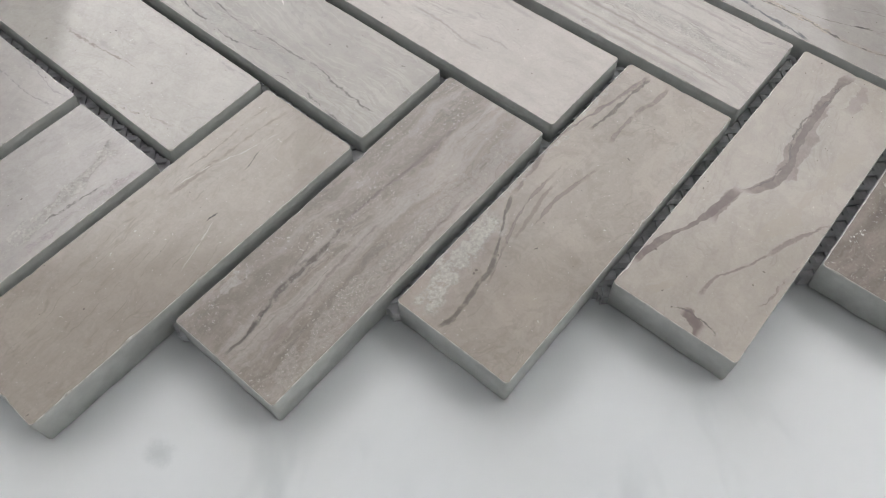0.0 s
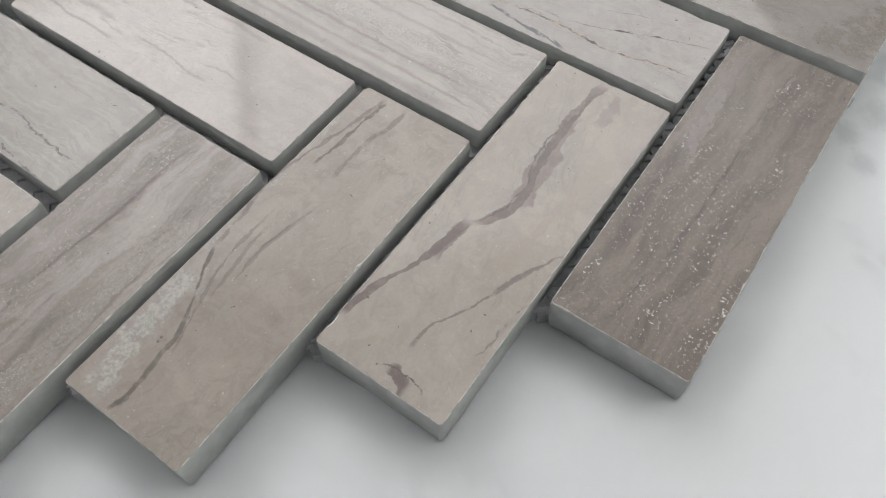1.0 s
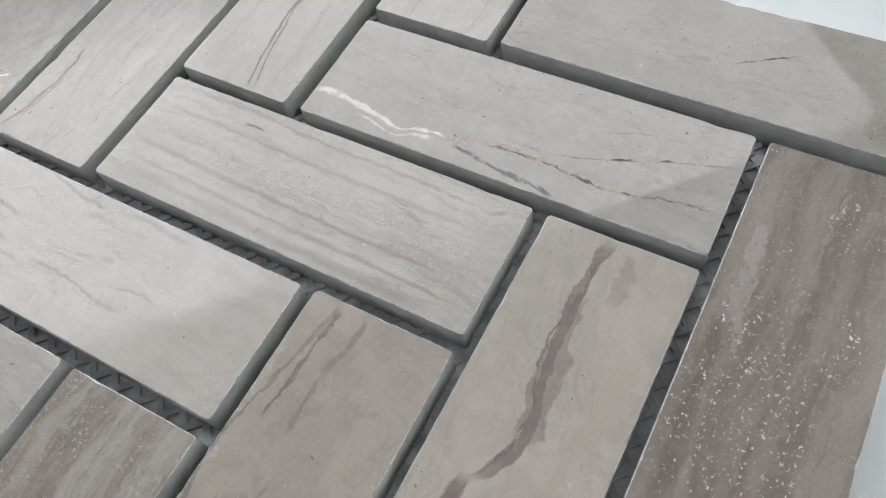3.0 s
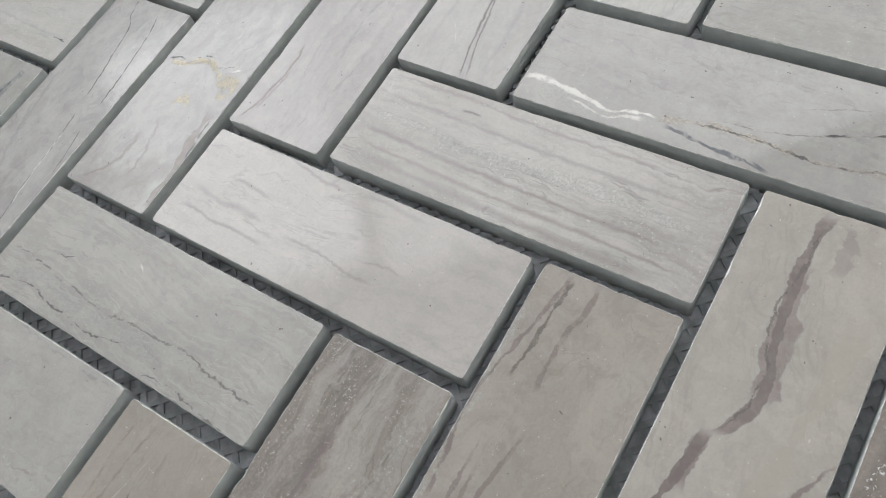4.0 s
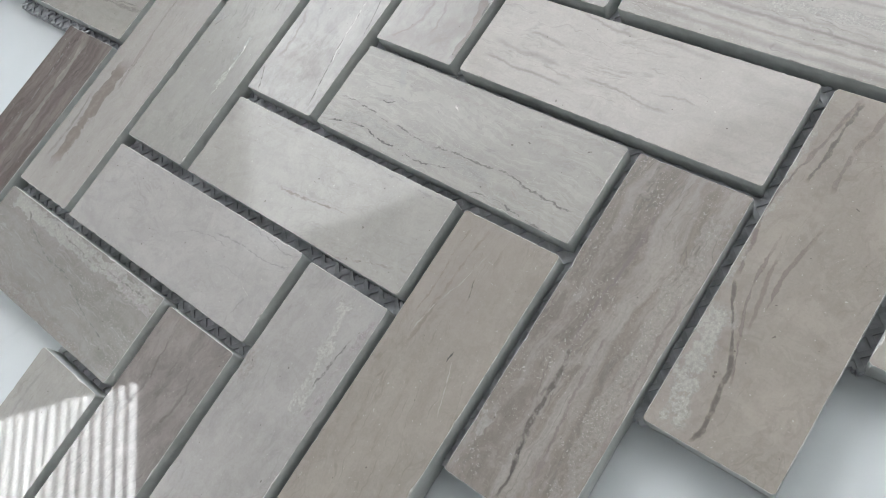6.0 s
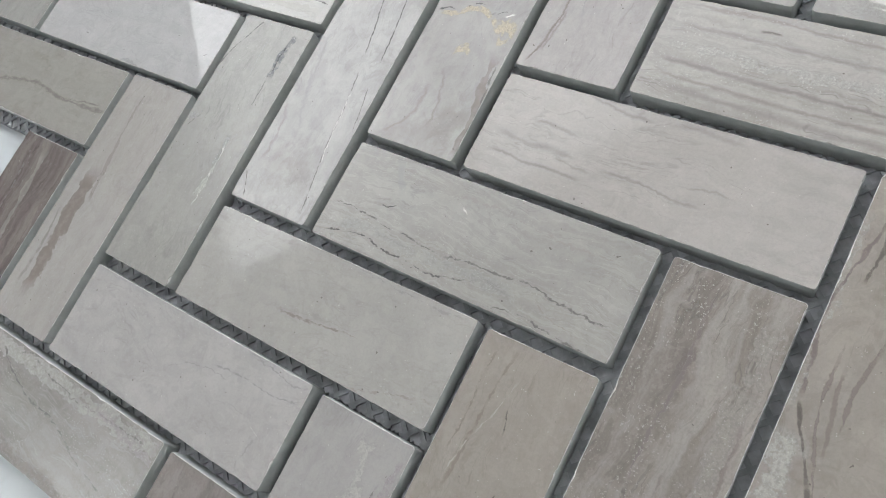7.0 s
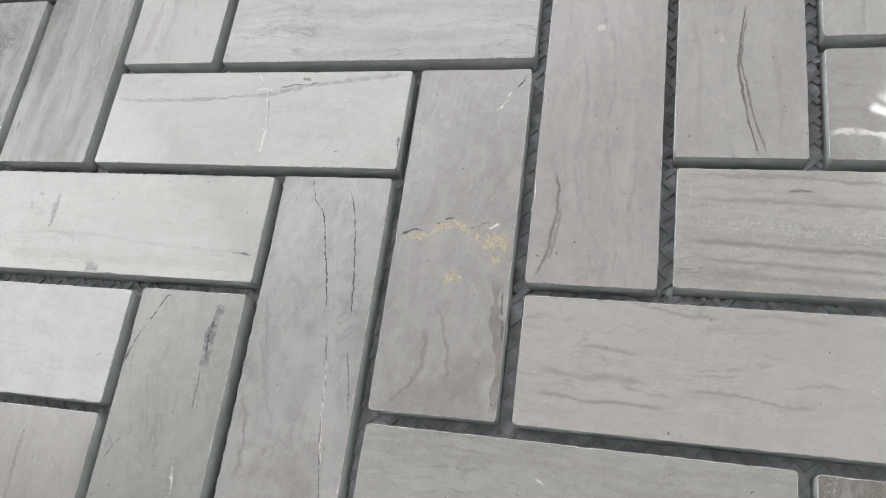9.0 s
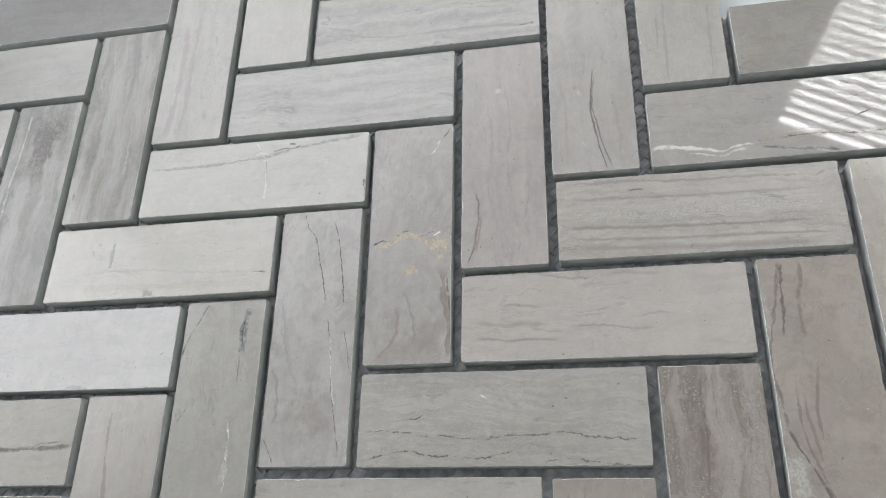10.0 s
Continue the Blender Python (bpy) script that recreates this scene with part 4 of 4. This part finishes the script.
tile_look("H", -1, -1, "creamy white marble tile with small grey stains",
    (186, 186, 179), (176, 175, 168), band=0.4, line=0.2, cloud=0.2, speck=0.0, rough=0.15, tilt=0.0, shift=(0.08, 0.17), veins=[
    ([(-16.8, 8.0), (-16.8, 3.1), (-16.8, -2.2)], 0.8, GREY, 0.86, 0.8, 1.0, "rock"),
    ([(-24.3, 3.8), (-23.1, 3.2)], 0.7, GREY, 0.8, 0.4, 0.4, "rock"),
    ([(-3.6, -11.1), (-2.1, -11.3), (-0.2, -11.4)], 1.3, GREY, 0.8, 0.5, 0.5, "rock"),
    ([(-29.8, -3.8), (-6.4, -3.1), (16.5, -5.2), (36.1, -5.5)], 0.7, GREY, 0.25, 0.6, 6.0, "wisp"),
    ([(-28.2, -7.8), (-4.4, -8.7), (17.7, -9.3), (37.1, -9.8)], 1.5, TAN, 0.34, 0.8, 6.0, "band"),
    ([(31.8, -5.9), (34.2, -6.0), (37.0, -6.5)], 0.4, DARK, 0.75, 0.4, 1.0, "line")])
tile_look("H", -1, 0, "creamy white marble tile with a grey vein and a healed crack",
    (186, 186, 181), (176, 175, 170), band=0.3, line=0.2, cloud=0.2, speck=0.0, rough=0.14, tilt=0.0, shift=(0.39, 0.04), veins=[
    ([(-37.2, 5.1), (-22.0, 4.7), (-6.9, 5.5), (4.7, 6.5), (15.7, 8.9), (26.6, 10.3), (37.8, 11.9)], 0.7, GREY, 0.75, 0.6, 4.0, "line"),
    ([(5.8, 8.0), (11.4, 8.7), (16.3, 9.5)], 0.5, DARK, 0.88, 0.6, 2.0, "line"),
    ([(11.5, 10.3), (12.5, 10.3), (13.7, 10.1)], 0.5, DARK, 0.75, 0.3, 0.5, "line"),
    ([(0.2, 7.1), (2.2, 7.7), (4.7, 6.6)], 0.5, WHITE, 0.6, 0.5, 1.0, "line"),
    ([(-0.4, 12.5), (3.7, 4.7), (4.6, -0.5), (5.1, -10.7)], 0.4, WHITE, 0.6, 0.7, 2.0, "line"),
    ([(-0.9, 12.5), (4.0, 4.4), (4.7, -4.6)], 0.25, GREY, 0.75, 0.6, 2.0, "line"),
    ([(37.5, -4.3), (37.5, -7.1), (38.2, -11.2)], 0.4, DARK, 0.75, 0.5, 1.0, "line")])
tile_look("H", -1, 1, "white marble tile with soft lengthwise grey streaks",
    (181, 180, 177), (162, 160, 158), band=0.8, line=0.5, cloud=0.1, speck=0.0, rough=0.2, tilt=0.0, shift=(0.00, 0.00), veins=[])
tile_look("H", -1, 2, "white marble tile with soft lengthwise grey streaks",
    (181, 181, 176), (158, 156, 154), band=0.8, line=0.6, cloud=0.1, speck=0.0, rough=0.2, tilt=0.0, shift=(0.00, 0.00), veins=[
    ([(-29.8, -2.8), (-9.7, -6.8), (5.7, -6.6), (19.0, -6.9), (33.7, -7.7)], 0.6, GREY, 0.88, 0.6, 3.0, "line"),
    ([(31.0, -8.0), (36.5, -7.6)], 0.5, DARK, 0.75, 0.4, 1.0, "line")])
tile_look("V", -1, -3, "pale grey marble tile",
    (161, 161, 155), (147, 146, 141), band=0.5, line=0.3, cloud=0.2, speck=0.0, rough=0.2, tilt=0.0, shift=(0.00, 0.00), veins=[])
tile_look("V", -1, -2, "grey marble tile with a dark smoky head",
    (155, 155, 149), (121, 120, 116), band=0.9, line=0.7, cloud=0.2, speck=0.2, rough=0.25, tilt=0.0, shift=(0.00, 0.00), veins=[
    ([(38.2, -3.3), (27.6, -1.1), (15.2, 0.3), (5.4, 2.2)], 9.0, DARK, 0.92, 2.0, 10.0, "rock"),
    ([(36.8, 6.9), (21.6, 7.5), (1.6, 8.9), (-9.1, 8.1)], 0.5, PALE, 0.75, 0.5, 6.0, "line")])
tile_look("V", -1, -1, "grey-white marble tile with strong wavy streaks",
    (161, 158, 153), (121, 118, 114), band=0.95, line=0.9, cloud=0.0, speck=0.0, rough=0.2, tilt=0.0, shift=(0.00, 0.00), veins=[
    ([(34.5, 1.4), (18.1, -0.7), (3.8, -1.3), (-12.1, -2.4), (-27.3, -2.4)], 0.9, GREY, 0.95, 0.8, 4.0, "line"),
    ([(34.0, 7.0), (16.4, 4.5), (2.1, 3.8), (-16.1, 2.1)], 0.8, GREY, 0.94, 0.8, 4.0, "line"),
    ([(35.0, -4.2), (15.1, -5.7), (-1.4, -6.7), (-23.4, -6.8)], 0.8, GREY, 0.94, 0.8, 4.0, "line")])
tile_look("V", -1, 0, "creamy marble tile with a mauve-grey streak at its side",
    (176, 176, 170), (160, 159, 155), band=0.5, line=0.3, cloud=0.2, speck=0.0, rough=0.2, tilt=0.0, shift=(0.00, 0.00), veins=[
    ([(12.5, 6.5), (-9.8, 5.7), (-26.1, 6.6), (-38.2, 8.7)], 1.2, MAUVE, 0.69, 0.8, 6.0, "band"),
    ([(16.9, 1.6), (-7.9, 2.1), (-26.6, 2.3), (-38.1, 3.6)], 0.9, MAUVE, 0.63, 0.8, 6.0, "band"),
    ([(6.1, -3.3), (2.0, -6.1), (-1.6, -5.5)], 0.5, GREY, 0.62, 0.6, 2.0, "line")])
tile_look("V", -1, 1, "plain creamy marble tile",
    (181, 179, 175), (172, 170, 166), band=0.3, line=0.1, cloud=0.2, speck=0.0, rough=0.2, tilt=0.0, shift=(0.00, 0.00), veins=[])
tile_look("H", -2, 0, "plain dark grey marble tile",
    (119, 117, 115), (107, 105, 103), band=0.4, line=0.2, cloud=0.2, speck=0.0, rough=0.2, tilt=0.0, shift=(0.00, 0.00), veins=[])
tile_look("H", -2, -1, "pale marble tile with wavy grey veins",
    (163, 163, 157), (151, 150, 145), band=0.6, line=0.5, cloud=0.2, speck=0.0, rough=0.2, tilt=0.0, shift=(0.00, 0.00), veins=[
    ([(1.1, -3.5), (10.3, -2.1), (19.0, 0.6), (34.7, 3.6)], 0.5, GREY, 0.75, 1.0, 3.0, "line"),
    ([(7.8, -1.8), (15.8, -5.3), (26.9, -2.9), (38.2, -2.0)], 0.5, GREY, 0.62, 1.0, 3.0, "line")])


FOOTPRINTS = []
for kind in "VH":
    for i in range(-2, 2):
        if (kind == "V" and i == -2) or (kind == "H" and i == 1):
            continue
        for k in (range(-4, 4) if kind == "V" else range(-3, 5)):
            seed = (i + 3) * 37 + (k + 6) * 5 + (kind == "H") * 211
            rng = random.Random(seed)
            plain = rng.uniform(150, 185)
            stock = dict(tone=srgb(plain, plain - 2, plain - 6), tone2=srgb(plain - 16, plain - 19, plain - 23))
            label, shift, args = LOOKS.get((kind, i, k), ("grey marble tile with faint veins", (0.0, 0.0), stock))
            ob = part("tile", tile_mesh(seed), stone(seed * 0.173, **args), sheet, label)
            ob.data.materials.append(M_SAWN)
            ob.data.materials.append(M_EDGE)
            x, y = k * P + i * STEP + shift[0] / 1000, k * P - i * STEP + shift[1] / 1000
            if kind == "V":
                x, y, turn = x + TW / 2, y + TL / 2, 90
            else:
                x, y, turn = x + TL / 2, y - P + TW / 2, 0
            FOOTPRINTS.append((x, y, *((TW / 2, TL / 2) if kind == "V" else (TL / 2, TW / 2))))
            ob.matrix_local = pose(x, y, Z0 + rng.uniform(-0.00012, 0.00012), rng.uniform(-0.15, 0.15), rng.uniform(-0.08, 0.08), turn + rng.uniform(-0.2, 0.2))

# netting glued under the tiles
FEET = np.array(FOOTPRINTS)


def covered(x, y):
    """Under a tile or in a joint; past one free edge the cut strands stick out."""
    dx = np.abs(x[:, None] - FEET[:, 0]) - FEET[:, 2]
    dy = np.abs(y[:, None] - FEET[:, 1]) - FEET[:, 3]
    j = JOINT * 1.1
    beside = ((dx < j) & (dy < 0)) | ((dy < j) & (dx < 0))
    joint = (beside.sum(1) > 1) | (((dx < j) & (dy < j)).sum(1) > 2)
    joint &= ~((dx < -0.0018) & (dy < -0.0018)).any(1)
    fringe = (x > -0.15) & (x < -0.112) & (y > -0.0352) & (y < -0.03)
    return joint | fringe


def strips(verts, faces, turn, pitch, half, z0, z1):
    """Strands, or closed strips of glue, at 45 degrees to the tiles, cut where the sheet ends."""
    c = math.sqrt(0.5)
    u = np.arange(-0.19, 0.245, 0.0004)
    for i in range(int(-0.17 / pitch), int(0.24 / pitch)):
        v = np.full_like(u, i * pitch)
        a, d = (v, u) if turn else (u, v)
        inside = covered((a - d) * c, (a + d) * c).astype(int)
        flips = np.diff(np.concatenate(([0], inside, [0])))
        for s, e in zip(np.nonzero(flips == 1)[0], np.nonzero(flips == -1)[0] - 1):
            if e - s < 3:
                continue
            p, q, n = float(u[s]) - 0.0006, float(u[e]) + 0.0006, len(verts)
            for z in (z0, z1):
                for r, t in ((p, -half), (q, -half), (q, half), (p, half)):
                    w = i * pitch + t
                    verts.append((w, r, z) if turn else (r, w, z))
            faces += [(n, n + 3, n + 2, n + 1), (n + 4, n + 5, n + 6, n + 7), (n, n + 1, n + 5, n + 4), (n + 1, n + 2, n + 6, n + 5),
                      (n + 2, n + 3, n + 7, n + 6), (n + 3, n, n + 4, n + 7)]


def netting(*layers):
    verts, faces = [], []
    for layer in layers:
        strips(verts, faces, *layer)
    me = bpy.data.meshes.new("netting")
    me.from_pydata(verts, [], faces)
    me.update()
    return me


# the glue is assumed, set high and pale to lighten the joint floors
for name, mat, label, layers in (("netting", M_NET, "dark grey fibreglass netting", ((0, 0.0034, 0.00055, 0.0005, 0.0034), (1, 0.0034, 0.00055, 0.0005, 0.0033))),
                                 ("glue_film", M_GLUE, "assumed grey glue between the tiles, set high to lighten the joints", ((0, 0.0007, 0.00036, 0.0001, 0.0028),))):
    net = new(name, netting(*layers))
    net.data.materials.append(mat)
    net.parent = sheet
    net.matrix_local = ROOM
    tagged(net, label, kind="stuff")
